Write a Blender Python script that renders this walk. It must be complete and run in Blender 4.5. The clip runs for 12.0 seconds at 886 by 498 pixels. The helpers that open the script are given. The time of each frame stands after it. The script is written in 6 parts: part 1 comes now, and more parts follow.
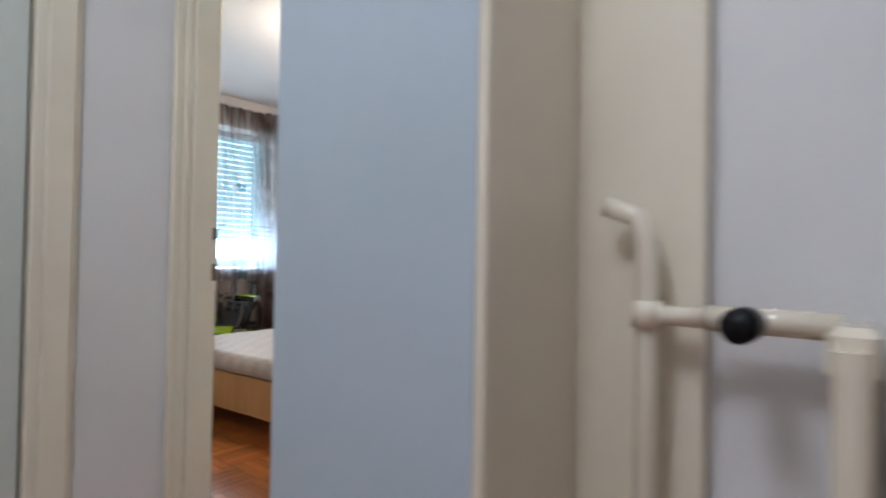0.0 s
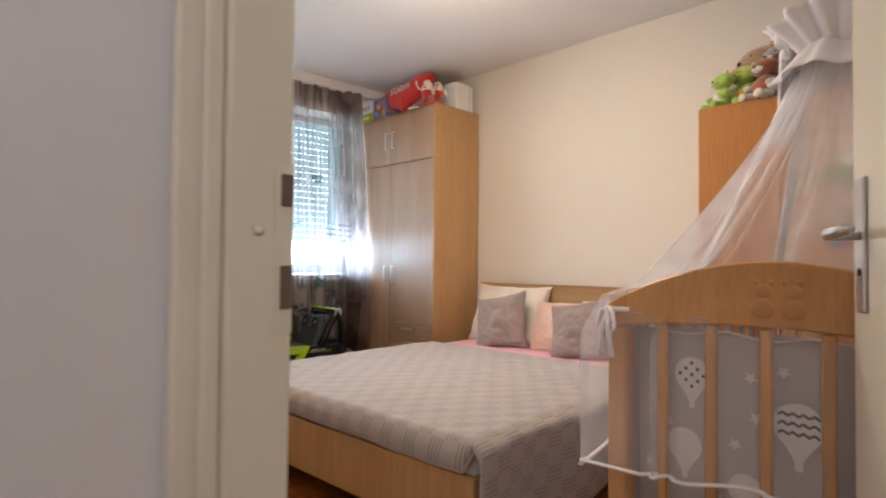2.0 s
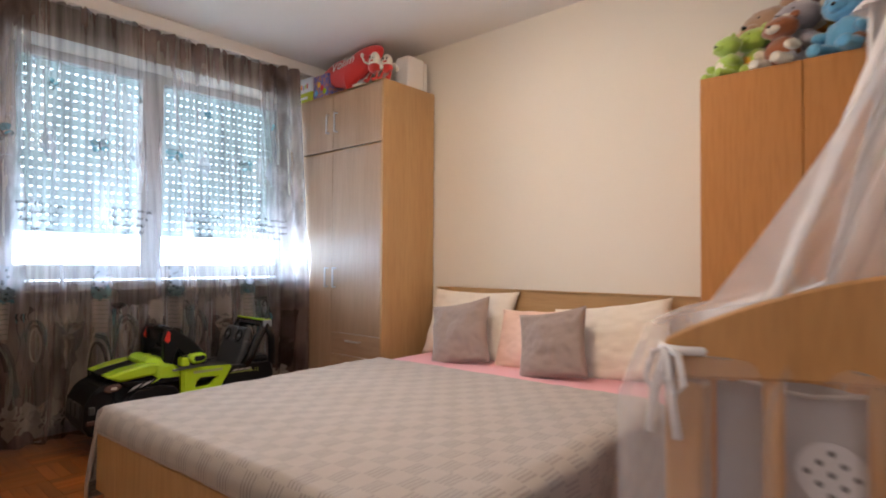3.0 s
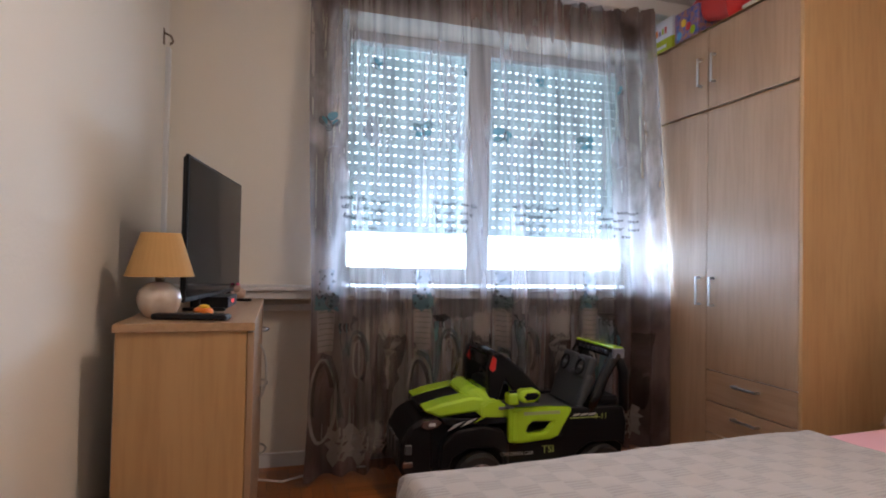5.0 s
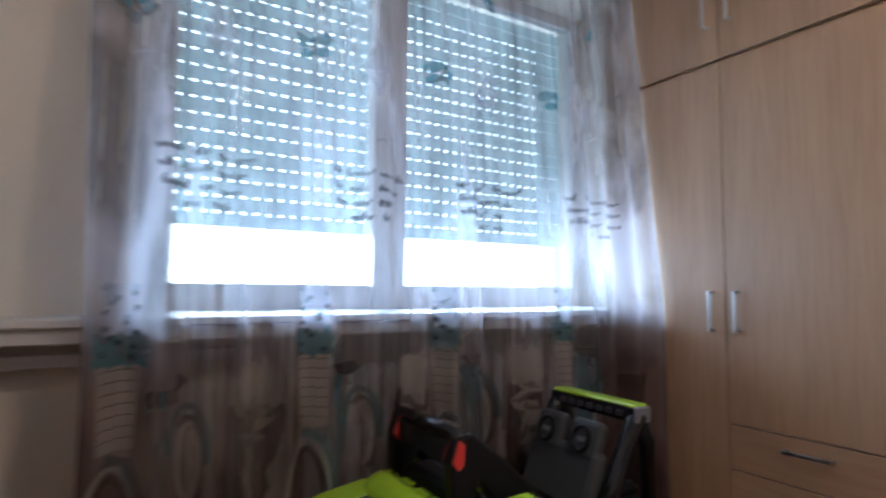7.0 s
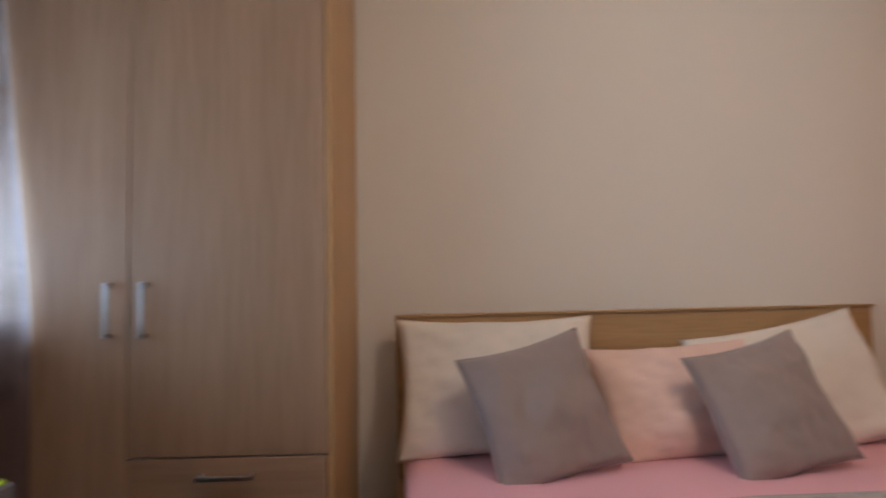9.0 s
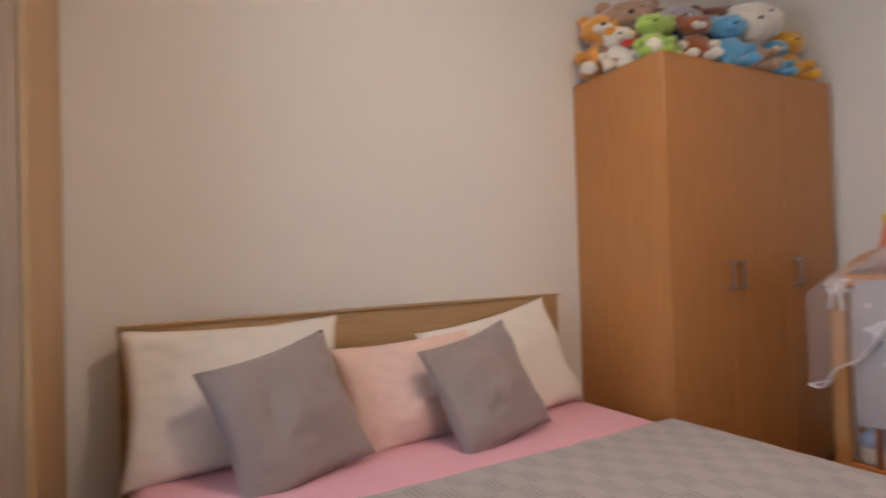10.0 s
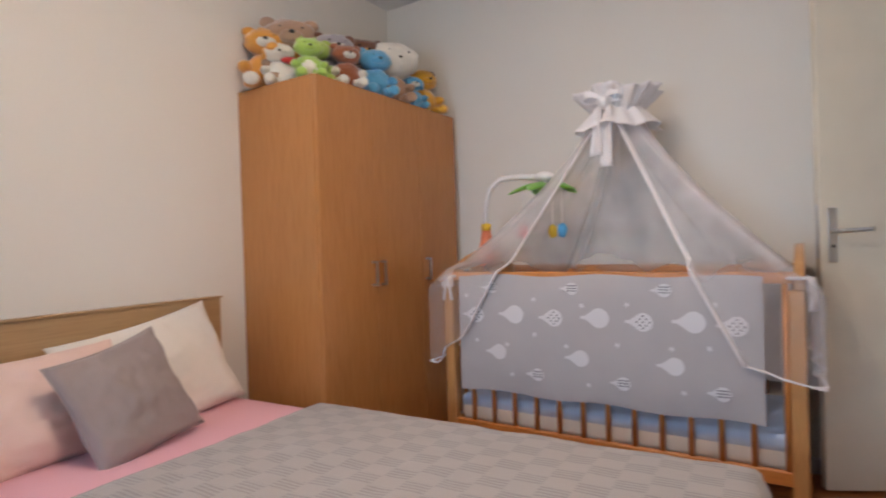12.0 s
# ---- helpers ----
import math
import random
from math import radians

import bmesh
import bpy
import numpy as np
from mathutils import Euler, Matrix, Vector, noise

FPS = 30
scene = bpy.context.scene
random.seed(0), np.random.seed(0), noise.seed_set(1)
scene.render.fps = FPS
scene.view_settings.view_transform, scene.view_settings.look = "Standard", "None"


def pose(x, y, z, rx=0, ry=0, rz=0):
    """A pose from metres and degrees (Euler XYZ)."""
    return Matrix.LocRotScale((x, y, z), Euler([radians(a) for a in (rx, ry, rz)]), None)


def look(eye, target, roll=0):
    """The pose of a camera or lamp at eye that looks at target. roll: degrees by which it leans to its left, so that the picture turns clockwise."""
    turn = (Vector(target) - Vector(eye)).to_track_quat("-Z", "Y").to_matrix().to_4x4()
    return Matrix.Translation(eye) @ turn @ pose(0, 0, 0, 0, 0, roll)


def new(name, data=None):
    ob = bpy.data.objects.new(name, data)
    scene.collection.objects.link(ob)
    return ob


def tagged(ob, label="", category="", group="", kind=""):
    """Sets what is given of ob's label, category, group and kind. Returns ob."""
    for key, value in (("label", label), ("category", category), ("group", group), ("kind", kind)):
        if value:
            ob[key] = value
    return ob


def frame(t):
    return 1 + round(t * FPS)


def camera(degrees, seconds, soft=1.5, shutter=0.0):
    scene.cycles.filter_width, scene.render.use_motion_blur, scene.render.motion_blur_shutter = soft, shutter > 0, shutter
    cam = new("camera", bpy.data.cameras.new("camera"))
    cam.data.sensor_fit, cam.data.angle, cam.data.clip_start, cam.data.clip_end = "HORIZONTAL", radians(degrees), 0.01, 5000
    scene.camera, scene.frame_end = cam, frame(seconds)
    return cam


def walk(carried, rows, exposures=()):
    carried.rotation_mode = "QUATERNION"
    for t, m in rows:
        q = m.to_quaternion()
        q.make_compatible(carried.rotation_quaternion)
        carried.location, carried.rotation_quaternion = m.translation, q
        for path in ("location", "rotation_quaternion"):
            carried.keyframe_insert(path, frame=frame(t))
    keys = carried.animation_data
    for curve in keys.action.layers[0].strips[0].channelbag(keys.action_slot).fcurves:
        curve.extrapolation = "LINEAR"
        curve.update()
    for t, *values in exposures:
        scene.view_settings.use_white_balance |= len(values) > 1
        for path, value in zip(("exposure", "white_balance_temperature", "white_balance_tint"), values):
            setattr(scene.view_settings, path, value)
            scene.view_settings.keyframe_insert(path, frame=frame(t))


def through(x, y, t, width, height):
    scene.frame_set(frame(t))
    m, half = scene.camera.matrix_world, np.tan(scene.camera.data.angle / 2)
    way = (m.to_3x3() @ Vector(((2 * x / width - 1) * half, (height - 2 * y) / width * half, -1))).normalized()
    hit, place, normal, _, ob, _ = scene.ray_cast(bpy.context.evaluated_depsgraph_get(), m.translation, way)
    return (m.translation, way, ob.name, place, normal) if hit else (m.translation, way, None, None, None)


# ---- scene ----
cam = camera(76.6, 12.0, soft=1.9, shutter=0.5)
PATH = [
    (0, (-0.506, -0.084, 1.034), (1.038, 1.187, 1.066), 1.0),
    (0.3, (-0.470, 0.055, 1.018), (0.977, 1.436, 1.047), 0.4),
    (0.5, (-0.431, 0.164, 1.0), (0.972, 1.589, 1.039), -0.0),
    (0.8, (-0.384, 0.321, 1.0), (0.998, 1.766, 1.039), 0.1),
    (1, (-0.335, 0.428, 1.0), (1.033, 1.886, 1.043), 0.1),
    (1.2, (-0.282, 0.528, 0.999), (1.079, 1.993, 1.043), 0.3),
    (1.5, (-0.182, 0.667, 1.007), (1.177, 2.133, 1.056), 0.5),
    (1.6, (-0.137, 0.724, 1.011), (1.223, 2.19, 1.053), 0.5),
    (2, (0.03, 0.905, 1.011), (1.415, 2.347, 1.057), 0.5),
    (2.5, (0.233, 1.087, 1.001), (1.725, 2.418, 1.05), 0.4),
    (2.7, (0.335, 1.176, 1.008), (1.847, 2.484, 1.057), 0.4),
    (4.3, (0.816, 1.945, 1.036), (1.777, 3.699, 1.083), 0.7),
    (4.5, (0.851, 2.043, 1.045), (1.645, 3.878, 1.09), 0.8),
    (5, (0.906, 2.284, 1.034), (1.47, 4.202, 1.076), 1.1),
    (5.5, (0.942, 2.544, 1.031), (1.512, 4.461, 1.082), 1.0),
    (6, (0.99, 2.893, 1.017), (1.616, 4.791, 1.085), 0.6),
    (6.5, (1.016, 3.18, 1.003), (1.721, 5.049, 1.083), 0.4),
    (8.4, (1.363, 3.879, 0.901), (3.29, 4.377, 1.096), -1.1),
    (8.7, (1.404, 3.798, 0.956), (3.376, 4.104, 1.084), -0.9),
    (9, (1.48, 3.836, 0.966), (3.477, 3.791, 1.079), -1.1),
    (9.5, (1.526, 3.818, 1.002), (3.47, 3.351, 1.062), -1.7),
    (10, (1.471, 3.858, 1.031), (3.248, 2.94, 1.06), -1.6),
    (10.5, (1.43, 3.88, 1.01), (3.004, 2.647, 1.047), -2.0),
    (11, (1.376, 3.881, 1.022), (2.786, 2.463, 1.045), -2.1),
    (11.5, (1.324, 3.86, 1.023), (2.589, 2.311, 1.039), -2.2),
    (12, (1.231, 3.835, 1.058), (2.32, 2.158, 1.04), -1.8),
]
EXPOSURES = [(0, 0.24, 5750, 3), (1.0, 0.2, 6100, 7), (1.7, 0.12, 6500, 11), (2.5, 0.05, 6700, 13), (4.5, -0.28, 6350, 15), (5.5, -0.28, 6350, 16), (6.5, -0.32, 5750, 12), (8.4, -1.0, 6300, 15), (9.0, -0.78, 6300, 16), (9.5, -0.65, 6350, 17), (10.5, -0.28, 6100, 14), (12.0, -0.22, 5950, 12)]
walk(cam, [(t, look(eye, target, roll)) for t, eye, target, roll in PATH], EXPOSURES)

# ---- light ----
SUN_EL, SUN_AZ = radians(48), radians(10)
world = bpy.data.worlds.new("sky")
scene.world = world
world.use_nodes = True
wn = world.node_tree.nodes
sky = wn.new("ShaderNodeTexSky")
sky.sky_type, sky.sun_disc, sky.sun_elevation, sky.sun_rotation = "NISHITA", False, SUN_EL, SUN_AZ
world.node_tree.links.new(sky.outputs[0], wn["Background"].inputs[0])
wn["Background"].inputs[1].default_value = 0.12
sun = new("sun", bpy.data.lights.new("sun", "SUN"))
sun.data.energy, sun.data.angle, sun.data.color = 3.0, radians(0.5), (1, 0.95, 0.88)
sun.matrix_world = look((0, 0, 0), (-math.sin(SUN_AZ) * math.cos(SUN_EL), -math.cos(SUN_AZ) * math.cos(SUN_EL), -math.sin(SUN_EL)))


def area(name, m, w, h, power, color):
    ob = new(name, bpy.data.lights.new(name, "AREA"))
    ob.data.shape, ob.data.size, ob.data.size_y, ob.data.energy, ob.data.color = "RECTANGLE", w, h, power, color
    ob.matrix_world = m
    return ob


def bulb(name, place, power, color, radius):
    ob = new(name, bpy.data.lights.new(name, "POINT"))
    ob.data.energy, ob.data.color, ob.data.shadow_soft_size = power, color, radius
    ob.location = place
    return ob


# the sky's light in the open strip under the shutters and through their slots
strip_light = area("window_light", look((2.15, 5.50, 1.05), (2.0, 3.5, 0.75)), 1.7, 0.26, 44, (0.54, 0.78, 1.0))
strip_light.data.spread = radians(130)
area("window_light_slots", look((2.15, 5.50, 1.7), (2.1, 3.5, 1.5)), 1.7, 1.0, 9, (0.80, 0.90, 1.0))
area("ceiling_lamp_glow", look((1.97, 2.97, 2.478), (1.97, 2.97, 0), 0), 0.22, 0.22, 14, (1.0, 0.80, 0.62))
bulb("ceiling_lamp_bulb", (1.97, 2.97, 2.22), 16, (1.0, 0.80, 0.62), 0.07)
# unseen fill added to brighten the hall and the doorway
bulb("hall_fill", (-0.95, 0.25, 2.3), 26, (0.97, 0.95, 1.0), 0.15)


# ---- materials ----
def material(name, color=(0.8, 0.8, 0.8), rough=0.5, metal=0.0, bump=0.0, bump_scale=200.0, mottle=0.0, mottle_scale=3.0, second=None,
             grain=None, grain_scale=(30, 30, 2), grain_amount=0.5, coat=0.0, alpha=1.0, transmission=0.0, emission=0.0, rand=0.0, sheen=0.0):
    mat = bpy.data.materials.new(name)
    mat.use_nodes = True
    nt = mat.node_tree
    n, l = nt.nodes, nt.links
    b = n["Principled BSDF"]
    b.inputs["Base Color"].default_value = (*color, 1)
    b.inputs["Roughness"].default_value = rough
    b.inputs["Metallic"].default_value = metal
    b.inputs["Coat Weight"].default_value = coat
    b.inputs["Alpha"].default_value = alpha
    b.inputs["Transmission Weight"].default_value = transmission
    b.inputs["Sheen Weight"].default_value = sheen
    if emission:
        b.inputs["Emission Color"].default_value = (*color, 1)
        b.inputs["Emission Strength"].default_value = emission
    tc = n.new("ShaderNodeTexCoord")
    color_out = None
    if grain:
        mp = n.new("ShaderNodeMapping")
        mp.inputs["Scale"].default_value = grain_scale
        l.new(tc.outputs["Object"], mp.inputs[0])
        if rand:
            oi = n.new("ShaderNodeObjectInfo")
            ml = n.new("ShaderNodeMath")
            ml.operation = "MULTIPLY"
            ml.inputs[1].default_value = 7.0
            l.new(oi.outputs["Random"], ml.inputs[0])
            l.new(ml.outputs[0], mp.inputs["Location"])
        t1 = n.new("ShaderNodeTexNoise")
        t1.inputs["Scale"].default_value, t1.inputs["Detail"].default_value, t1.inputs["Distortion"].default_value = 1.0, 6, 0.4
        l.new(mp.outputs[0], t1.inputs["Vector"])
        cr = n.new("ShaderNodeValToRGB")
        cr.color_ramp.elements[0].position, cr.color_ramp.elements[1].position = 0.5 - 0.28 / max(grain_amount, 0.1) * 0.5, 0.5 + 0.28 / max(grain_amount, 0.1) * 0.5
        cr.color_ramp.elements[0].color, cr.color_ramp.elements[1].color = (*grain, 1), (*color, 1)
        l.new(t1.outputs["Fac"], cr.inputs[0])
        color_out = cr.outputs[0]
        t3 = n.new("ShaderNodeTexNoise")
        t3.inputs["Scale"].default_value, t3.inputs["Detail"].default_value = 9.0, 5
        l.new(mp.outputs[0], t3.inputs["Vector"])
        mx = n.new("ShaderNodeMix")
        mx.data_type, mx.blend_type = "RGBA", "MULTIPLY"
        mx.inputs[0].default_value = 0.35
        l.new(color_out, mx.inputs[6])
        r3 = n.new("ShaderNodeValToRGB")
        r3.color_ramp.elements[0].position, r3.color_ramp.elements[0].color = 0.35, (0.72, 0.66, 0.60, 1)
        r3.color_ramp.elements[1].position = 0.55
        l.new(t3.outputs["Fac"], r3.inputs[0])
        l.new(r3.outputs[0], mx.inputs[7])
        color_out = mx.outputs[2]
    if mottle:
        t2 = n.new("ShaderNodeTexNoise")
        t2.inputs["Scale"].default_value, t2.inputs["Detail"].default_value = mottle_scale, 4
        l.new(tc.outputs["Object"], t2.inputs["Vector"])
        mx = n.new("ShaderNodeMix")
        mx.data_type, mx.blend_type = "RGBA", "MIX"
        mr = n.new("ShaderNodeMapRange")
        mr.inputs[1].default_value, mr.inputs[2].default_value, mr.inputs[4].default_value = 0.35, 0.65, mottle
        l.new(t2.outputs["Fac"], mr.inputs[0])
        l.new(mr.outputs[0], mx.inputs[0])
        if color_out:
            l.new(color_out, mx.inputs[6])
        else:
            mx.inputs[6].default_value = (*color, 1)
        mx.inputs[7].default_value = (*(second or tuple(c * 0.8 for c in color)), 1)
        color_out = mx.outputs[2]
    if rand:
        oi = n.new("ShaderNodeObjectInfo")
        mr = n.new("ShaderNodeMapRange")
        mr.inputs[3].default_value, mr.inputs[4].default_value = 1 - rand, 1 + rand
        l.new(oi.outputs["Random"], mr.inputs[0])
        mx = n.new("ShaderNodeMix")
        mx.data_type, mx.blend_type = "RGBA", "MULTIPLY"
        mx.inputs[0].default_value = 1
        if color_out:
            l.new(color_out, mx.inputs[6])
        else:
            mx.inputs[6].default_value = (*color, 1)
        l.new(mr.outputs[0], mx.inputs[7])
        color_out = mx.outputs[2]
    if color_out:
        l.new(color_out, b.inputs["Base Color"])
    if bump:
        t4 = n.new("ShaderNodeTexNoise")
        t4.inputs["Scale"].default_value, t4.inputs["Detail"].default_value = bump_scale, 4
        l.new(tc.outputs["Object"], t4.inputs["Vector"])
        bp = n.new("ShaderNodeBump")
        bp.inputs["Strength"].default_value, bp.inputs["Distance"].default_value = bump, 0.003
        l.new(t4.outputs["Fac"], bp.inputs["Height"])
        l.new(bp.outputs[0], b.inputs["Normal"])
    return mat


M = {}
M["wall"] = material("wall_paint", (0.80, 0.76, 0.69), 0.8, bump=0.25, bump_scale=90, mottle=0.25, mottle_scale=1.5, second=(0.76, 0.72, 0.66))
M["ceiling"] = material("ceiling_paint", (0.80, 0.78, 0.76), 0.85, bump=0.2, bump_scale=60, mottle=0.2, mottle_scale=1.2)
M["hall_wall"] = material("hall_paint", (0.74, 0.73, 0.73), 0.7, bump=0.25, bump_scale=80, mottle=0.25, mottle_scale=2)
M["gloss"] = material("cream_gloss_paint", (0.80, 0.73, 0.59), 0.22, bump=0.12, bump_scale=25, mottle=0.3, mottle_scale=4, coat=0.3)
M["pier_blue"] = material("blue_grey_pier", (0.49, 0.56, 0.62), 0.5, bump=0.25, bump_scale=30, mottle=0.4, mottle_scale=3, second=(0.45, 0.52, 0.58))
M["oak_v"] = material("pale_oak_upright", (0.47, 0.31, 0.20), 0.36, grain=(0.36, 0.23, 0.145), grain_scale=(8, 8, 0.5), bump=0.08, bump_scale=300, rand=0.05)
M["oak_drawer"] = material("pale_oak_drawer", (0.47, 0.31, 0.20), 0.36, grain=(0.36, 0.23, 0.145), grain_scale=(8, 0.5, 8), bump=0.08, bump_scale=300, rand=0.05)
M["oak_top"] = material("pale_oak_top", (0.49, 0.32, 0.19), 0.30, grain=(0.40, 0.25, 0.145), grain_scale=(9, 0.6, 9), bump=0.08, bump_scale=300)
M["oak_h"] = material("pale_oak_lengthwise", (0.56, 0.37, 0.19), 0.4, grain=(0.44, 0.27, 0.12), grain_scale=(0.7, 0.7, 14), bump=0.08, bump_scale=300, rand=0.05)
M["oak_side"] = material("honey_oak_upright", (0.54, 0.34, 0.165), 0.42, grain=(0.45, 0.265, 0.115), grain_scale=(7, 7, 0.5), bump=0.08, bump_scale=300)
M["beech_v"] = material("orange_beech", (0.52, 0.230, 0.070), 0.25, grain=(0.495, 0.213, 0.064), grain_scale=(10, 10, 0.8), bump=0.06, bump_scale=300)
M["crib_wood"] = material("lacquered_crib_beech", (0.60, 0.32, 0.12), 0.30, grain=(0.47, 0.23, 0.075), grain_scale=(16, 16, 2), coat=0.3, rand=0.04)
M["crib_dark"] = material("darker_crib_beech", (0.68, 0.28, 0.075), 0.35, grain=(0.56, 0.21, 0.05), grain_scale=(2, 16, 16), coat=0.3)
M["parquet"] = material("parquet_oak", (0.41, 0.135, 0.027), 0.28, grain=(0.25, 0.07, 0.014), grain_scale=(3, 30, 30), coat=0.4, rand=0.35)
M["joint"] = material("dark_joint", (0.05, 0.025, 0.012), 0.7)
M["steel"] = material("brushed_steel", (0.62, 0.62, 0.62), 0.28, metal=1.0)
M["dark_steel"] = material("worn_steel", (0.22, 0.17, 0.13), 0.45, metal=1.0, mottle=0.5, mottle_scale=60)
M["black"] = material("black_plastic", (0.007, 0.007, 0.009), 0.42, bump=0.1, bump_scale=400)
M["black_gloss"] = material("black_glass_screen", (0.006, 0.006, 0.008), 0.10)
M["screen"] = material("dark_television_screen", (0.003, 0.003, 0.005), 0.035)
M["screen"].node_tree.nodes["Principled BSDF"].inputs["Specular IOR Level"].default_value = 0.10
M["lime"] = material("lime_plastic", (0.42, 0.68, 0.03), 0.22, coat=0.5)
M["grey_plastic"] = material("grey_plastic", (0.045, 0.048, 0.055), 0.45)
M["red"] = material("red_fabric", (0.62, 0.02, 0.015), 0.7, bump=0.3, bump_scale=250, sheen=0.3)
M["white"] = material("white_matt", (0.82, 0.80, 0.78), 0.6, bump=0.1)
M["white_cloth"] = material("ivory_cotton", (0.80, 0.74, 0.66), 0.85, bump=0.3, bump_scale=60, sheen=0.2)
M["peach_cloth"] = material("peach_cotton", (0.80, 0.58, 0.50), 0.85, bump=0.3, bump_scale=60, sheen=0.2)
M["grey_cloth"] = material("taupe_linen", (0.33, 0.262, 0.245), 0.9, bump=0.5, bump_scale=350, mottle=0.05, mottle_scale=200, sheen=0.2)
M["pink_cloth"] = material("pink_sheet", (0.82, 0.42, 0.48), 0.85, bump=0.3, bump_scale=40, sheen=0.2)
M["decal_white"] = material("white_decal", (0.50, 0.50, 0.50), 0.4)
M["decal"] = material("lime_decal", (0.36, 0.46, 0.12), 0.5)
for key in ("black", "black_gloss"):
    M[key].node_tree.nodes["Principled BSDF"].inputs["Specular IOR Level"].default_value = 0.22 if key == "black" else 0.5
M["steel_plastic"] = material("satin_silver_plastic", (0.22, 0.23, 0.26), 0.3, metal=0.4)


# ---- building helpers ----
def mesh_ob(name, bm, mat, parent=None, label="", smooth=False):
    me = bpy.data.meshes.new(name)
    bm.normal_update()
    bm.to_mesh(me)
    bm.free()
    me.materials.append(mat)
    if smooth:
        me.polygons.foreach_set("use_smooth", [True] * len(me.polygons))
    ob = new(name, me)
    if parent:
        ob.parent = parent
    return tagged(ob, label)


part = mesh_ob


def thing(name, label, category, place=(0, 0, 0), turn=0.0, group="", kind=""):
    ob = new(name)
    ob.location, ob.rotation_euler = place, (0, 0, radians(turn))
    ob.empty_display_size = 0.1
    return tagged(ob, label, category, group, kind)


def add_box(bm, x0, x1, y0, y1, z0, z1, bevel=0.0, turn=None, segments=1):
    vs = [bm.verts.new((x, y, z)) for x in (x0, x1) for y in (y0, y1) for z in (z0, z1)]
    fs = [bm.faces.new([vs[i] for i in q]) for q in ((0, 1, 3, 2), (4, 6, 7, 5), (0, 4, 5, 1), (2, 3, 7, 6), (0, 2, 6, 4), (1, 5, 7, 3))]
    if bevel:
        es = list({e for f in fs for e in f.edges})
        r = bmesh.ops.bevel(bm, geom=es, offset=bevel, segments=segments, affect="EDGES", profile=0.5)
        vs = list({v for f in r["faces"] for v in f.verts} | {v for v in vs if v.is_valid})
    if turn is not None:
        bmesh.ops.transform(bm, matrix=turn, verts=vs)
    return vs


def box(name, x0, x1, y0, y1, z0, z1, mat, parent=None, bevel=0.002, label="", turn=None, segments=1):
    bm = bmesh.new()
    add_box(bm, x0, x1, y0, y1, z0, z1, bevel, turn, segments)
    return mesh_ob(name, bm, mat, parent, label)


def boxes(name, rows, mat, parent=None, bevel=0.0, label="", kind=""):
    bm = bmesh.new()
    for r in rows:
        add_box(bm, *r, bevel)
    return tagged(mesh_ob(name, bm, mat, parent, label), kind=kind)


def add_tube(bm, points, radius, sides=10, closed=False, flat=1.0):
    """A tube along points; radius one number or one per point."""
    pts = [Vector(p) for p in points]
    rings = []
    n = len(pts)
    up = Vector((0, 0, 1))
    last = None
    for i, p in enumerate(pts):
        a = pts[i - 1] if (i or closed) else pts[i]
        b = pts[(i + 1) % n] if (i < n - 1 or closed) else pts[i]
        d = (b - a).normalized()
        side = d.cross(last if last is not None else (up if abs(d.z) < 0.95 else Vector((1, 0, 0)))).normalized()
        over = side.cross(d).normalized()
        last = over
        r = radius[i] if isinstance(radius, (list, tuple)) else radius
        rings.append([bm.verts.new(p + r * (math.cos(2 * math.pi * k / sides) * side + flat * math.sin(2 * math.pi * k / sides) * over)) for k in range(sides)])
    for i in range(n if closed else n - 1):
        a, b = rings[i], rings[(i + 1) % n]
        for k in range(sides):
            bm.faces.new((a[k], a[(k + 1) % sides], b[(k + 1) % sides], b[k]))
    if not closed:
        bm.faces.new(rings[0][::-1])
        bm.faces.new(rings[-1])
    return bm


def tube(name, points, radius, mat, parent=None, sides=10, label="", closed=False, flat=1.0):
    return mesh_ob(name, add_tube(bmesh.new(), points, radius, sides, closed, flat), mat, parent, label, smooth=True)


def add_lathe(bm, profile, m=None, sides=24):
    """A turned shape from (radius, height) pairs."""
    m = m or Matrix()
    rings = [[bm.verts.new(m @ Vector((r * math.cos(2 * math.pi * k / sides), r * math.sin(2 * math.pi * k / sides), z))) for k in range(sides)] for r, z in profile]
    for a, b in zip(rings, rings[1:]):
        for k in range(sides):
            bm.faces.new((a[k], a[(k + 1) % sides], b[(k + 1) % sides], b[k]))
    bm.faces.new(rings[0][::-1])
    bm.faces.new(rings[-1])


def lathe(name, profile, mat, parent=None, m=None, sides=24, label="", smooth=True):
    bm = bmesh.new()
    add_lathe(bm, profile, m, sides)
    return mesh_ob(name, bm, mat, parent, label, smooth=smooth)


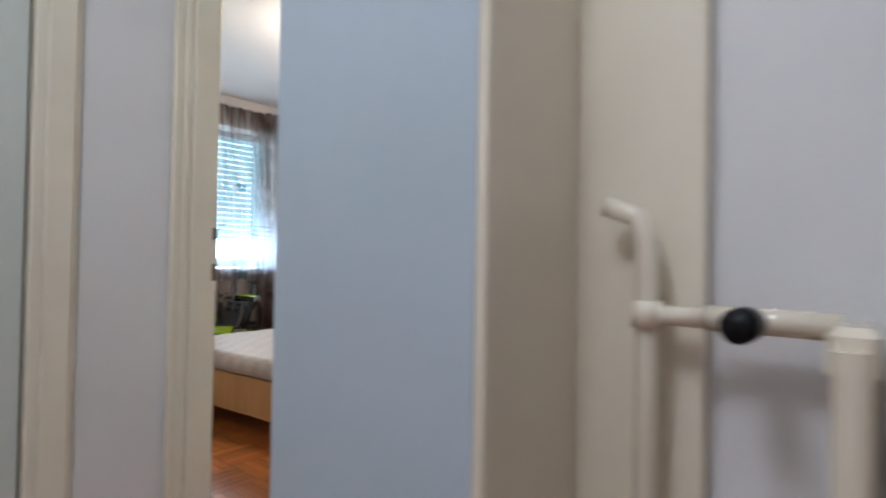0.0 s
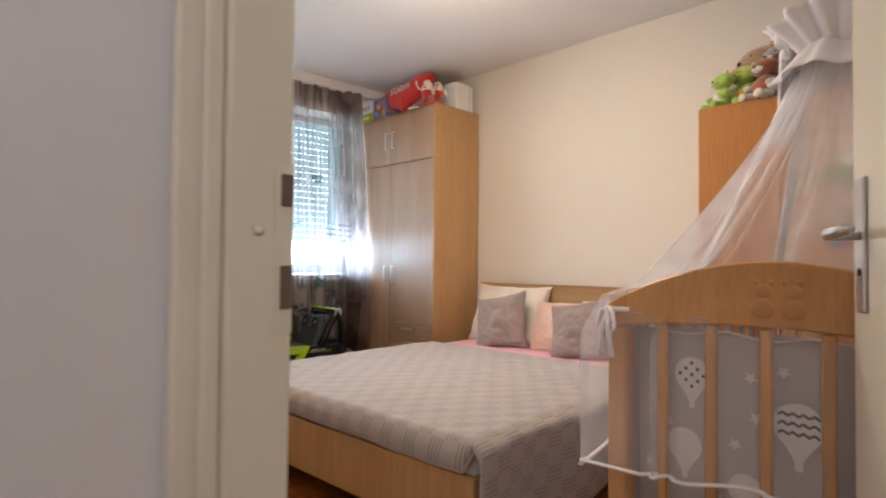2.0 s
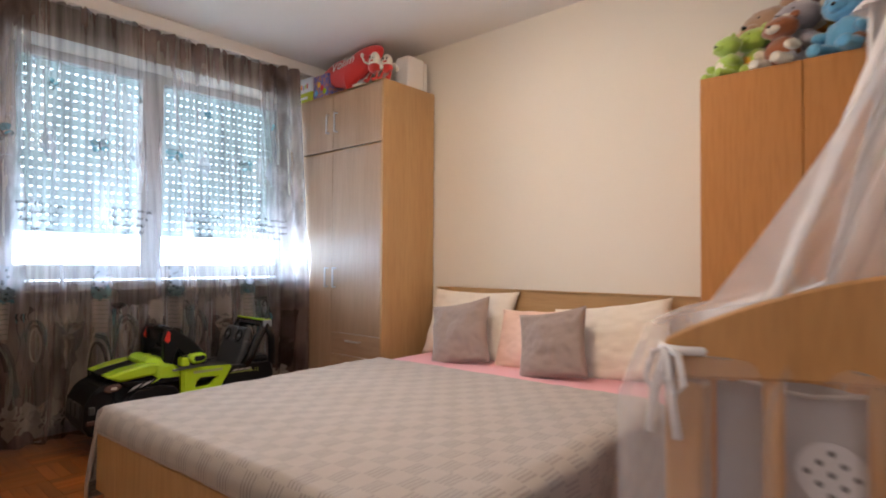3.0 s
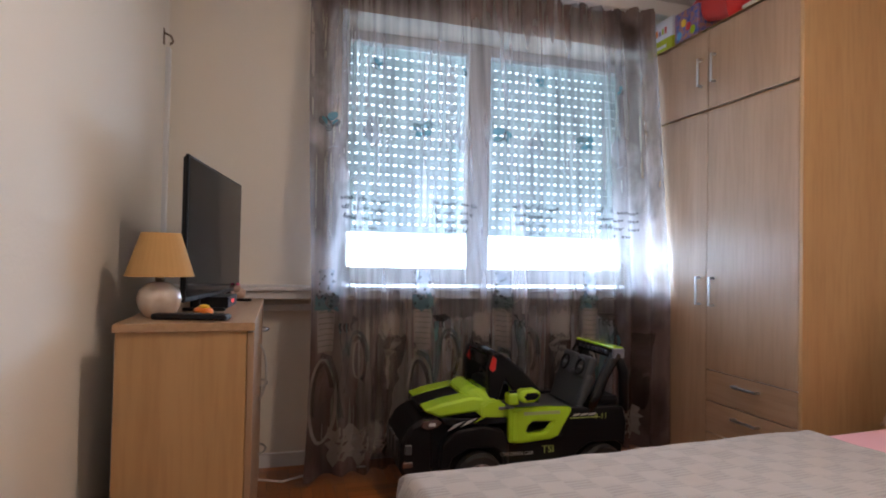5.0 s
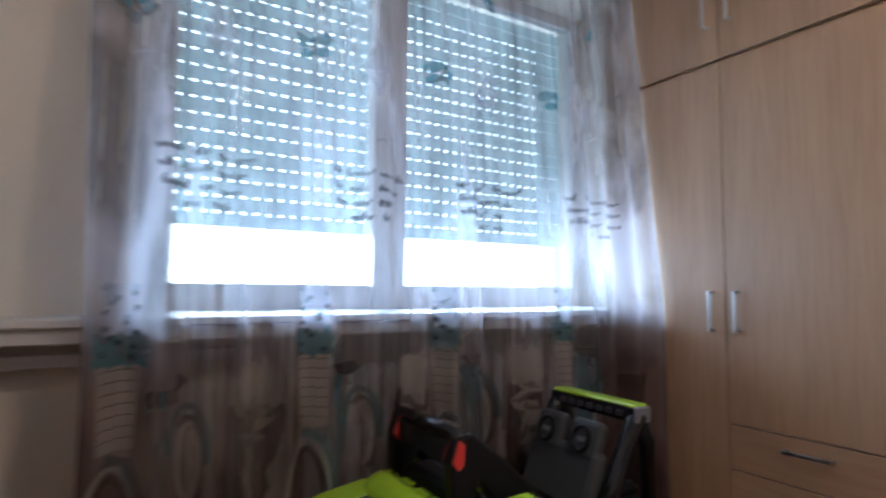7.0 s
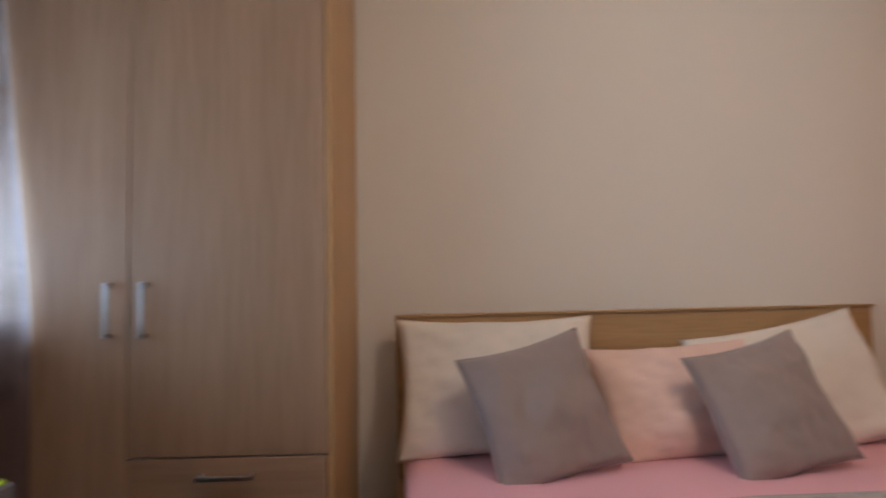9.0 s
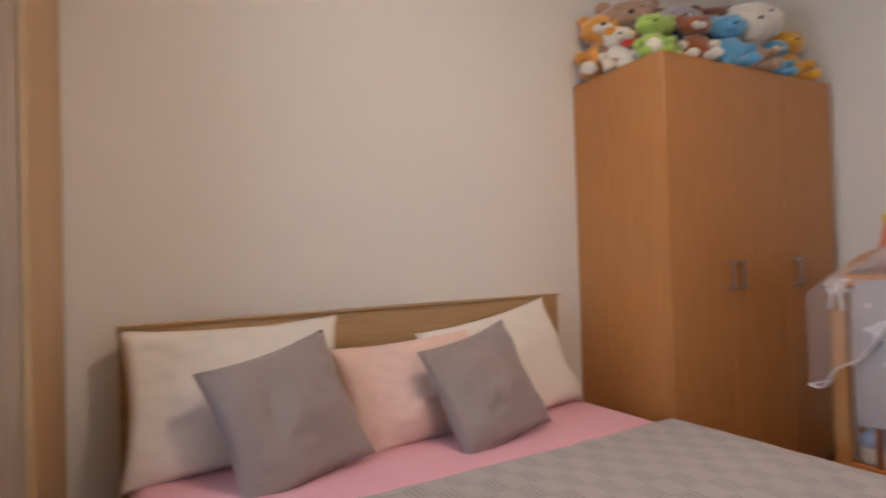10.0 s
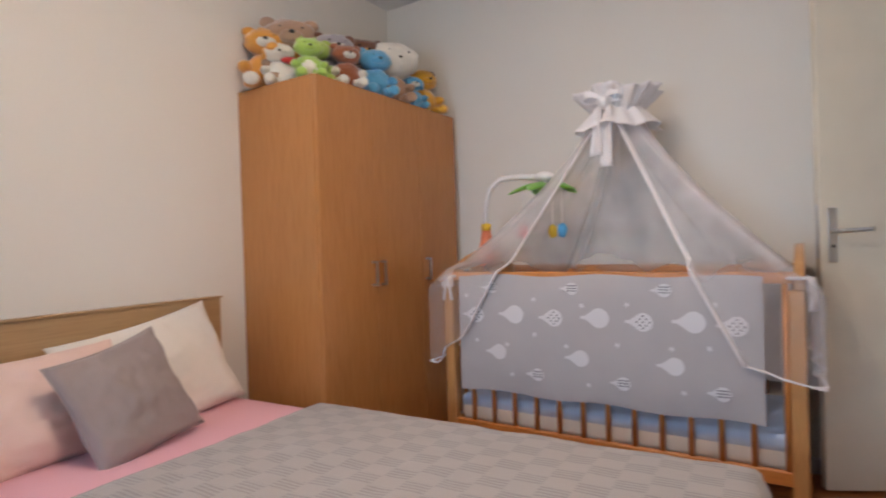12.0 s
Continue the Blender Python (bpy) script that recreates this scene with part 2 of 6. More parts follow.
def add_ball(bm, center, radii, seg=14, rings=9, wobble=0.0, seed=0):
    c = Vector(center)
    r = Vector(radii) if not isinstance(radii, (int, float)) else Vector((radii,) * 3)
    grid = []
    for i in range(1, rings):
        th = math.pi * i / rings
        row = []
        for k in range(seg):
            ph = 2 * math.pi * k / seg
            d = Vector((math.sin(th) * math.cos(ph), math.sin(th) * math.sin(ph), math.cos(th)))
            s = 1 + wobble * noise.noise(d * 2.3 + Vector((seed * 3.1, seed, 0)))
            row.append(bm.verts.new(c + Vector((d.x * r.x, d.y * r.y, d.z * r.z)) * s))
        grid.append(row)
    top, bot = bm.verts.new(c + Vector((0, 0, r.z))), bm.verts.new(c - Vector((0, 0, r.z)))
    for k in range(seg):
        bm.faces.new((top, grid[0][k], grid[0][(k + 1) % seg]))
        bm.faces.new((bot, grid[-1][(k + 1) % seg], grid[-1][k]))
    for a, b in zip(grid, grid[1:]):
        for k in range(seg):
            bm.faces.new((a[k], b[k], b[(k + 1) % seg], a[(k + 1) % seg]))


def ball(name, center, radii, mat, parent=None, label="", wobble=0.0, seed=0, seg=14, rings=9):
    bm = bmesh.new()
    add_ball(bm, center, radii, seg, rings, wobble, seed)
    return mesh_ob(name, bm, mat, parent, label, smooth=True)


def prism(name, outline, axis, a, b, mat, parent=None, bevel=0.0, label=""):
    """A flat outline of (u, v) pushed from a to b along an axis: x (u=y, v=z), y (u=x, v=z) or z (u=x, v=y)."""
    put = {"x": lambda u, v, w: (w, u, v), "y": lambda u, v, w: (u, w, v), "z": lambda u, v, w: (u, v, w)}[axis]
    bm = bmesh.new()
    lo = [bm.verts.new(put(u, v, a)) for u, v in outline]
    hi = [bm.verts.new(put(u, v, b)) for u, v in outline]
    n = len(outline)
    bm.faces.new(lo[::-1])
    bm.faces.new(hi)
    for k in range(n):
        bm.faces.new((lo[k], lo[(k + 1) % n], hi[(k + 1) % n], hi[k]))
    bmesh.ops.recalc_face_normals(bm, faces=bm.faces)
    if bevel:
        es = [e for e in bm.edges if len(e.link_faces) == 2 and e.calc_face_angle(0) > 0.6]
        bmesh.ops.bevel(bm, geom=es, offset=bevel, segments=1, affect="EDGES")
    return mesh_ob(name, bm, mat, parent, label)


def sheet(name, fn, nu, nv, mat, parent=None, thick=0.0, label="", kind=""):
    """A curved sheet from fn(u, v), u and v from 0 to 1."""
    bm = bmesh.new()
    g = [[bm.verts.new(fn(i / nu, j / nv)) for j in range(nv + 1)] for i in range(nu + 1)]
    uv = bm.loops.layers.uv.new("UVMap")
    for i in range(nu):
        for j in range(nv):
            f = bm.faces.new((g[i][j], g[i + 1][j], g[i + 1][j + 1], g[i][j + 1]))
            for loop, (a, b) in zip(f.loops, ((i, j), (i + 1, j), (i + 1, j + 1), (i, j + 1))):
                loop[uv].uv = (a / nu, b / nv)
    ob = tagged(mesh_ob(name, bm, mat, parent, label, smooth=True), kind=kind)
    if thick:
        m = ob.modifiers.new("thickness", "SOLIDIFY")
        m.thickness, m.offset = thick, 0
    return ob


def lettering(name, text, size, m, mat, parent=None, depth=0.0005, align="CENTER", shear=0.0):
    cu = bpy.data.curves.new(name, "FONT")
    cu.body, cu.size, cu.extrude, cu.align_x, cu.align_y, cu.shear = text, size, depth, align, "CENTER", shear
    cu.resolution_u = 2
    cu.materials.append(mat)
    ob = new(name, cu)
    ob.matrix_world = m
    if parent:
        ob.parent = parent
    return ob


# ---- the room's shell ----
X0, X1, Y0, Y1, H = 0.385, 3.52, 0.90, 5.20, 2.60
WX0, WX1, WZ0, WZ1 = 1.20, 3.08, 0.87, 2.33


def structure(name, label, rows, mat, bevel=0.0):
    return tagged(boxes(name, rows, mat, None, bevel), label, kind="structure")


structure("wall_east", "plain cream painted bedroom wall behind the bed", [(X1, X1 + 0.2, Y0 - 0.2, Y1 + 0.55, 0, H)], M["wall"])
structure("wall_south", "plain pale painted wall behind the cot", [(0.90, X1, Y0 - 0.2, Y0, 0, H), (0.20, 0.90, 0.46, 0.66, 0, H), (0.82, 0.90, 0.66, Y0 - 0.2, 0, H), (0.84, 0.90, Y0 - 0.2, Y0, 0, H)], M["wall"])
structure("wall_north", "outer wall with a deep window recess",
          [(X0 - 0.15, WX0, Y1, Y1 + 0.55, 0, H), (WX1, X1, Y1, Y1 + 0.55, 0, H), (WX0, WX1, Y1, Y1 + 0.55, 0, WZ0), (WX0, WX1, Y1, Y1 + 0.55, WZ1, H)], M["wall"])
DY0, DY1, DH = 0.70, 1.525, 2.03
structure("wall_west", "cream wall with the bedroom doorway", [(0.29, X0, DY1 + 0.03, Y1, 0, H), (0.29, X0, DY0 - 0.04, DY1 + 0.03, DH + 0.03, H)], M["wall"])
structure("ceiling", "flat off-white painted ceiling", [(-2.2, X1 + 0.2, -2.2, Y1 + 0.55, H, H + 0.12)], M["ceiling"])
structure("floor_base", "dark bed under the parquet blocks", [(-2.2, X1, -2.2, Y1 + 0.1, -0.1, -0.004)], M["joint"])

# hall
HY = 1.55
structure("wall_hall_north", "white hall wall between two door frames",
          [(0.004, 0.29, HY, HY + 0.15, 0, H), (-0.86, 0.004, HY, HY + 0.15, 2.1, H), (-2.2, -0.86, HY, HY + 0.15, 0, H)], M["hall_wall"])
structure("wall_hall_west", "plain white hall wall", [(-2.2, -2.05, -2.2, HY, 0, H)], M["hall_wall"])
structure("wall_hall_south", "plain white hall wall", [(-2.05, 0.29, -2.2, -2.05, 0, H)], M["hall_wall"])
structure("wall_hall_east", "white hall wall behind the radiator", [(0.20, 0.29, -2.05, DY0 - 0.03, 0, H)], M["hall_wall"])
structure("wall_pier", "blue-grey wall pier beside the bedroom doorway", [(-0.035, 0.20, 0.26, 0.62, 0, H)], M["pier_blue"], bevel=0.003)
structure("pier_end_board", "cream gloss-painted board on the end of the wall pier", [(-0.037, 0.17, 0.245, 0.26, 0, H)], M["gloss"], bevel=0.002)
structure("wall_hall_back", "wall closing the space behind the hall door", [(-2.2, 0.29, HY + 0.16, HY + 0.26, 0, H)], M["hall_wall"])


# ---- doorways ----
def casing(name, label, rows):
    return structure(name, label, rows, M["gloss"], bevel=0.004)


casing("door_frame_room", "cream gloss-painted wooden door frame of the bedroom",
       [(0.285, 0.365, DY1 - 0.012, DY1 + 0.03, 0, DH + 0.03), (0.285, 0.365, DY0 - 0.035, DY0 - 0.003, 0, DH + 0.03), (0.285, 0.365, DY0 - 0.035, DY1 + 0.03, DH, DH + 0.032),
        (0.235, 0.285, DY1 + 0.004, HY - 0.001, 0, DH + 0.09), (0.262, 0.285, DY1 - 0.004, DY1 + 0.004, 0, DH + 0.05)])
strike = thing("strike_plate", "worn steel strike plate with two dark slots in the door frame", "door hardware", (0.352, DY1 - 0.012, 1.025))
box("plate", -0.012, 0.012, -0.0015, 0, -0.10, 0.10, M["gloss"], strike, 0.0005)
for name, a, b in (("latch_hole", 0.050, 0.088), ("bolt_hole", -0.071, -0.02)):
    box(name, -0.004, 0.011, -0.004, -0.0014, a, b, M["dark_steel"], strike, 0.001, label="chipped dark metal slot")
lathe("screw", [(0.006, 0), (0.005, 0.002), (0.001, 0.0025)], M["gloss"], strike, Matrix.Translation((-0.03, -0.001, 0.02)) @ pose(0, 0, 0, 90), sides=12)

LEAF_A = 27.0
leaf = thing("door_leaf", "cream gloss-painted bedroom door standing open beside the cot", "door", (0.415, 0.715, 0), LEAF_A)
box("panel", 0.0, 0.865, -0.04, 0.0, 0.01, DH - 0.005, M["gloss"], leaf, 0.003)
box("latch_plate", 0.865, 0.8665, -0.032, -0.008, 0.95, 1.17, M["steel"], leaf, 0.0005, label="thin steel latch plate")
hand = part("handle", add_tube(bmesh.new(), [(0.82, 0.004, 1.06), (0.82, 0.035, 1.06), (0.815, 0.052, 1.06), (0.79, 0.058, 1.061), (0.70, 0.056, 1.064)], 0.009), M["steel"], leaf, "satin steel lever handle", smooth=True)
box("back_plate", 0.802, 0.838, 0.0, 0.006, 0.935, 1.155, M["steel"], hand, 0.003)
lathe("keyhole", [(0.007, 0), (0.006, 0.002)], M["black"], hand, Matrix.Translation((0.82, 0.006, 1.00)) @ pose(0, 0, 0, -90), sides=12)
for z in (0.25, 1.75):
    tube("hinge", [(0.0, 0.006, z - 0.05), (0.0, 0.006, z + 0.05)], 0.008, M["steel"], leaf, 8)

casing("door_frame_hall", "cream gloss-painted frame round the neighbouring hall door",
       [(-0.10, 0.0, HY - 0.022, HY, 0, 2.14), (-0.075, -0.012, HY - 0.034, HY - 0.022, 0, 2.12), (-0.10, -0.086, HY - 0.006, HY + 0.1, 0, 2.1), (-0.98, -0.86, HY - 0.022, HY, 0, 2.14), (-0.86, -0.10, HY - 0.022, HY, 2.04, 2.14)])
other = thing("hall_door", "flat pale painted hall door, closed", "door", (-0.105, HY, 0))
M["hall_door"] = material("grey_green_door_paint", (0.60, 0.63, 0.58), 0.45, bump=0.15, bump_scale=30, mottle=0.3, mottle_scale=3)
box("panel", -0.75, 0, 0.004, 0.044, 0.01, 2.04, M["hall_door"], other, 0.002)
# cream boxing, pipe and radiator on the hall's east wall
structure("wall_boxing", "cream gloss-painted boxing beside the hall radiator", [(0.17, 0.20, 0.09, 0.26, 0, H)], M["gloss"], 0.003)
hr = thing("hall_radiator", "cream painted cast radiator with a black valve on the hall wall", "radiator", (0.14, -0.02, 0.10))
for i in range(9):
    bm = bmesh.new()
    y = -0.03 - i * 0.055
    add_tube(bm, [(-0.05, y, 0.02), (-0.05, y, 0.86)], 0.016, 10)
    add_tube(bm, [(0.035, y, 0.02), (0.035, y, 0.86)], 0.016, 10)
    add_box(bm, -0.055, 0.04, y - 0.02, y + 0.02, 0.83, 0.88, 0.008)
    add_box(bm, -0.055, 0.04, y - 0.02, y + 0.02, 0.0, 0.05, 0.008)
    mesh_ob("section", bm, M["gloss"], hr, smooth=False)
tube("valve_body", [(0.0, 0.10, 0.875), (0.0, -0.02, 0.875)], 0.014, M["gloss"], hr)
tube("valve_knob", [(-0.03, 0.055, 0.875), (-0.07, 0.055, 0.875)], 0.017, M["black"], hr, 14, "black valve knob")
rp = thing("riser_pipe", "cream painted heating riser pipe in front of the hall boxing", "pipe", (0.13, 0.14, 0))
tube("upright", [(0, 0, 0), (0, 0, 1.05), (0, 0.012, 1.085), (0, 0.05, 1.10)], 0.013, M["gloss"], rp)
tube("branch", [(0, 0, 0.975), (0, -0.06, 0.975)], 0.011, M["gloss"], rp)
tube("collar", [(0, 0, 0.96), (0, 0, 0.99)], 0.018, M["gloss"], rp)

# ---- window ----
M["frame"] = material("white_window_paint", (0.72, 0.73, 0.75), 0.35, bump=0.1)
def thin_plastic(name, color, through):
    mat = material(name, color, 0.5)
    n, l = mat.node_tree.nodes, mat.node_tree.links
    tl, mx = n.new("ShaderNodeBsdfTranslucent"), n.new("ShaderNodeMixShader")
    tl.inputs[0].default_value = (*color, 1)
    mx.inputs[0].default_value = through
    l.new(n["Principled BSDF"].outputs[0], mx.inputs[1])
    l.new(tl.outputs[0], mx.inputs[2])
    l.new(mx.outputs[0], n["Material Output"].inputs[0])
    return mat


M["slat"] = thin_plastic("thin_pale_shutter_plastic", (0.60, 0.71, 0.73), 0.36)
M["outside"] = material("daylight_outside", (0.74, 0.89, 1.0), 1.0, emission=10.0)
win = tagged(new("window_1"), "white two-casement window behind a sheer curtain", "window", kind="structure")
fy0, fy1 = 5.44, 5.50
for name, r in (("window_frame", (WX0, WX0 + 0.07, fy0, fy1, WZ0, WZ1)), ("window_frame", (WX1 - 0.05, WX1, fy0, fy1, WZ0, WZ1)), ("window_frame", (1.97, 2.11, fy0 - 0.02, fy1, WZ0, WZ1)),
                ("window_frame", (WX0 + 0.07, 1.97, fy0, fy1, WZ0, 0.99)), ("window_frame", (2.11, WX1 - 0.05, fy0, fy1, WZ0, 0.99)),
                ("window_frame", (WX0 + 0.07, 1.97, fy0, fy1, 2.27, WZ1)), ("window_frame", (2.11, WX1 - 0.05, fy0, fy1, 2.27, WZ1))):
    box(name, *r, M["frame"], win, 0.004)
glass = bpy.data.materials.new("window_glass")
glass.use_nodes = True
gn = glass.node_tree.nodes
gn.remove(gn["Principled BSDF"])
g1, g2, g3, g4 = gn.new("ShaderNodeBsdfTransparent"), gn.new("ShaderNodeBsdfGlossy"), gn.new("ShaderNodeMixShader"), gn.new("ShaderNodeFresnel")
g2.inputs["Roughness"].default_value = 0.02
g4.inputs[0].default_value = 1.12
for a, b in ((g4.outputs[0], g3.inputs[0]), (g1.outputs[0], g3.inputs[1]), (g2.outputs[0], g3.inputs[2]), (g3.outputs[0], gn["Material Output"].inputs[0])):
    glass.node_tree.links.new(a, b)
for x0, x1 in ((1.27, 1.97), (2.11, 3.03)):
    pane = box("pane", x0, x1, 5.465, 5.470, 0.99, 2.27, glass, win, 0)
    pane.visible_shadow = False
tagged(box("window_sill", X0, WX1 - 0.04, 5.02, 5.44, 0.877, 0.900, M["frame"], None, 0.004), "long white painted window ledge above the radiator", kind="structure")
tagged(box("ledge_trim", X0, WX1 - 0.04, 5.04, 5.06, 0.838, 0.877, M["frame"], None, 0.003), "white moulding under the window ledge", kind="structure")
tagged(box("pipe_board", X0, 1.5, 5.13, 5.15, 0.775, 0.808, M["frame"], None, 0.003), "white painted rail on the wall under the ledge", kind="structure")
for x0, x1 in ((1.20, 2.01), (2.07, 3.08)):
    sh = thing("roller_shutter", "pale plastic roller shutter half lowered, light in its slots", "shutter", (x0, 5.585, 0))
    w = x1 - x0
    z = 1.195
    while z < 2.30:
        bm = bmesh.new()
        add_box(bm, 0.003, w - 0.003, -0.007, 0.007, z, z + 0.0495, 0.004)
        m = int(w / 0.047)
        for k in range(m + 1):
            xx = 0.004 + k * (w - 0.02) / m
            add_box(bm, xx, xx + 0.027, -0.004, 0.004, z + 0.049, z + 0.0590)
        mesh_ob("slat", bm, M["slat"], sh)
        z += 0.0585
structure("backdrop_sky", "bright plain daylight outside the window", [(-2, 6.5, 9.0, 9.02, -1, 6)], M["outside"])
structure("wall_west_outer", "end of the outer wall", [(X0 - 0.25, X0 - 0.13, Y1 - 0.4, Y1 + 0.55, 0, H)], M["wall"])

rad = thing("window_radiator", "white ribbed radiator under the window behind the curtain", "radiator", (1.62, 5.09, 0.12))
for i in range(20):
    bm = bmesh.new()
    add_box(bm, i * 0.062, i * 0.062 + 0.045, -0.01, 0.03, 0, 0.62, 0.012)
    add_box(bm, i * 0.062 - 0.008, i * 0.062 + 0.053, 0.0, 0.02, 0.03, 0.08, 0.004)
    add_box(bm, i * 0.062 - 0.008, i * 0.062 + 0.053, 0.0, 0.02, 0.54, 0.59, 0.004)
    mesh_ob("section", bm, M["frame"], rad)
box("foot", 0.0, 0.04, 0, 0.03, -0.12, 0.0, M["frame"], rad)
box("foot", 1.14, 1.18, 0, 0.03, -0.12, 0.0, M["frame"], rad)

# ---- wardrobe by the window ----
def pull(parent, x, y, z, upright=True, length=0.145):
    """A square bow handle on a front that faces -x."""
    h = length / 2
    pts = [(x, y, z - h), (x - 0.028, y, z - h), (x - 0.028, y, z + h), (x, y, z + h)] if upright else [(x, y - h, z), (x - 0.028, y - h, z), (x - 0.028, y + h, z), (x, y + h, z)]
    bm = bmesh.new()
    if upright:
        add_box(bm, x - 0.030, x - 0.024, y - 0.006, y + 0.006, z - h, z + h, 0.001)
        for s in (-1, 1):
            add_box(bm, x - 0.025, x, y - 0.005, y + 0.005, z + s * (h - 0.005) - 0.005, z + s * (h - 0.005) + 0.005)
    else:
        add_box(bm, x - 0.030, x - 0.024, y - h, y + h, z - 0.006, z + 0.006, 0.001)
        for s in (-1, 1):
            add_box(bm, x - 0.025, x, y + s * (h - 0.005) - 0.005, y + s * (h - 0.005) + 0.005, z - 0.005, z + 0.005)
    return mesh_ob("handle", bm, M["steel"], parent, "brushed steel bow handle")


w1 = thing("wardrobe", "tall pale oak wardrobe with drawers beside the curtain", "wardrobe", (3.0, 4.10, 0))
W, D, T = 1.09, 0.505, 2.26
box("side_panel", 0.0, D, 0.0, 0.018, 0, T, M["oak_side"], w1)
box("side_panel", 0.0, D, W - 0.018, W, 0, T, M["oak_side"], w1)
box("top_panel", 0.0, D, 0.018, W - 0.018, T - 0.018, T, M["oak_side"], w1)
box("back_panel", D - 0.008, D, 0.018, W - 0.018, 0.05, T - 0.018, M["white"], w1)
box("plinth", 0.03, 0.05, 0.018, W - 0.018, 0, 0.06, M["oak_side"], w1)
box("shelf", 0.02, D - 0.01, 0.018, W - 0.018, 1.82, 1.838, M["oak_side"], w1)
mid = W / 2
for name, y0, y1, z0, z1, grainy in (("door", 0.020, mid - 0.0015, 1.838, T - 0.004, 1), ("door", mid + 0.0015, W - 0.020, 1.838, T - 0.004, 1),
                                     ("door", 0.020, mid - 0.0015, 0.515, 1.822, 1), ("door", mid + 0.0015, W - 0.020, 0.045, 1.822, 1),
                                     ("drawer", 0.020, mid - 0.0015, 0.36, 0.510, 0), ("drawer", 0.020, mid - 0.0015, 0.205, 0.355, 0), ("drawer", 0.020, mid - 0.0015, 0.045, 0.20, 0)):
    d = box(name, 0.0, 0.018, y0, y1, z0, z1, M["oak_v"] if grainy else M["oak_drawer"], w1, 0.0015)
    if name == "drawer":
        pull(d, 0, (y0 + y1) / 2, (z0 + z1) / 2 + 0.03, False)
    else:
        near = y1 - 0.045 if y0 < 0.1 else y0 + 0.045
        pull(d, 0, near, 2.035 if z0 > 1.5 else 0.905)

# ---- wardrobe in the corner ----
w2 = thing("corner_wardrobe", "orange beech three-door wardrobe in the corner, plush toys on top", "wardrobe", (3.018, 0.945, 0))
W, D, T = 1.142, 0.500, 1.817
box("side_panel", 0.0, D, W - 0.018, W, 0, T, M["beech_v"], w2)
box("side_panel", 0.0, D, 0, 0.018, 0, T, M["beech_v"], w2)
box("top_panel", 0.0, D, 0.018, W - 0.018, T - 0.018, T, M["beech_v"], w2)
box("back_panel", D - 0.008, D, 0.018, W - 0.018, 0.0, T - 0.018, M["beech_v"], w2)
for k, hy in ((0, 0.045), (1, 0.325), (2, -1)):
    y0 = 0.004 + k * (W - 0.004) / 3
    d = box("door", -0.018, -0.0005, y0, y0 + (W - 0.004) / 3 - 0.004, 0.05, T - 0.002, M["beech_v"], w2, 0.002)
    pull(d, -0.018, y0 + (0.03 if k == 2 else W / 3 - 0.035 if k == 1 else W / 3 - 0.05), 0.925, True, 0.12)
box("plinth", 0.02, 0.04, 0.018, W - 0.018, 0, 0.05, M["beech_v"], w2)

# ---- bed ----
BT = 3.1
bed = thing("double_bed", "pale oak double bed with a plain headboard", "bed", (3.49, 3.10, 0), BT)
L, HW = 2.20, 0.86
box("headboard", -0.045, -0.01, -HW, HW, 0.30, 0.845, M["oak_h"], bed, 0.003)
box("headboard_cap", -0.055, -0.008, -HW - 0.004, HW + 0.004, 0.845, 0.852, M["oak_h"], bed, 0.001)
box("side_rail", -L + 0.03, -0.05, -HW + 0.0, -HW + 0.028, 0.105, 0.32, M["oak_side"], bed)
box("side_rail", -L + 0.03, -0.05, HW - 0.028, HW, 0.105, 0.32, M["oak_side"], bed)
box("foot_rail", -L, -L + 0.028, -HW - 0.002, HW + 0.002, 0.105, 0.325, M["oak_side"], bed)
for sy in (-1, 1):
    a, b = sorted((sy * (HW - 0.002), sy * (HW - 0.026)))
    box("leg_return", -L + 0.056, -L + 0.22, a, b, 0, 0.104, M["oak_side"], bed)
    a, b = sorted((sy * (HW - 0.002), sy * (HW - 0.24)))
    box("leg", -L + 0.028, -L + 0.056, a, b, 0, 0.30, M["oak_side"], bed)
    a, b = sorted((sy * (HW - 0.03), sy * (HW - 0.06)))
    box("leg", -0.20, -0.06, a, b, 0, 0.30, M["oak_side"], bed)
bm = bmesh.new()
add_box(bm, -2.17, -0.06, -HW + 0.03, HW - 0.03, 0.22, 0.405, 0.045, segments=3)
mesh_ob("mattress", bm, M["white_cloth"], bed, "deep mattress inside the oak frame", smooth=True)
bm = bmesh.new()
add_box(bm, -0.95, -0.05, -HW + 0.02, HW - 0.02, 0.30, 0.418, 0.045, segments=3)
sheet_pink = thing("fitted_sheet", "pink fitted sheet under the pillows", "bed linen", (3.49, 3.10, 0), BT)
mesh_ob("cloth", bm, M["pink_cloth"], sheet_pink, smooth=True)


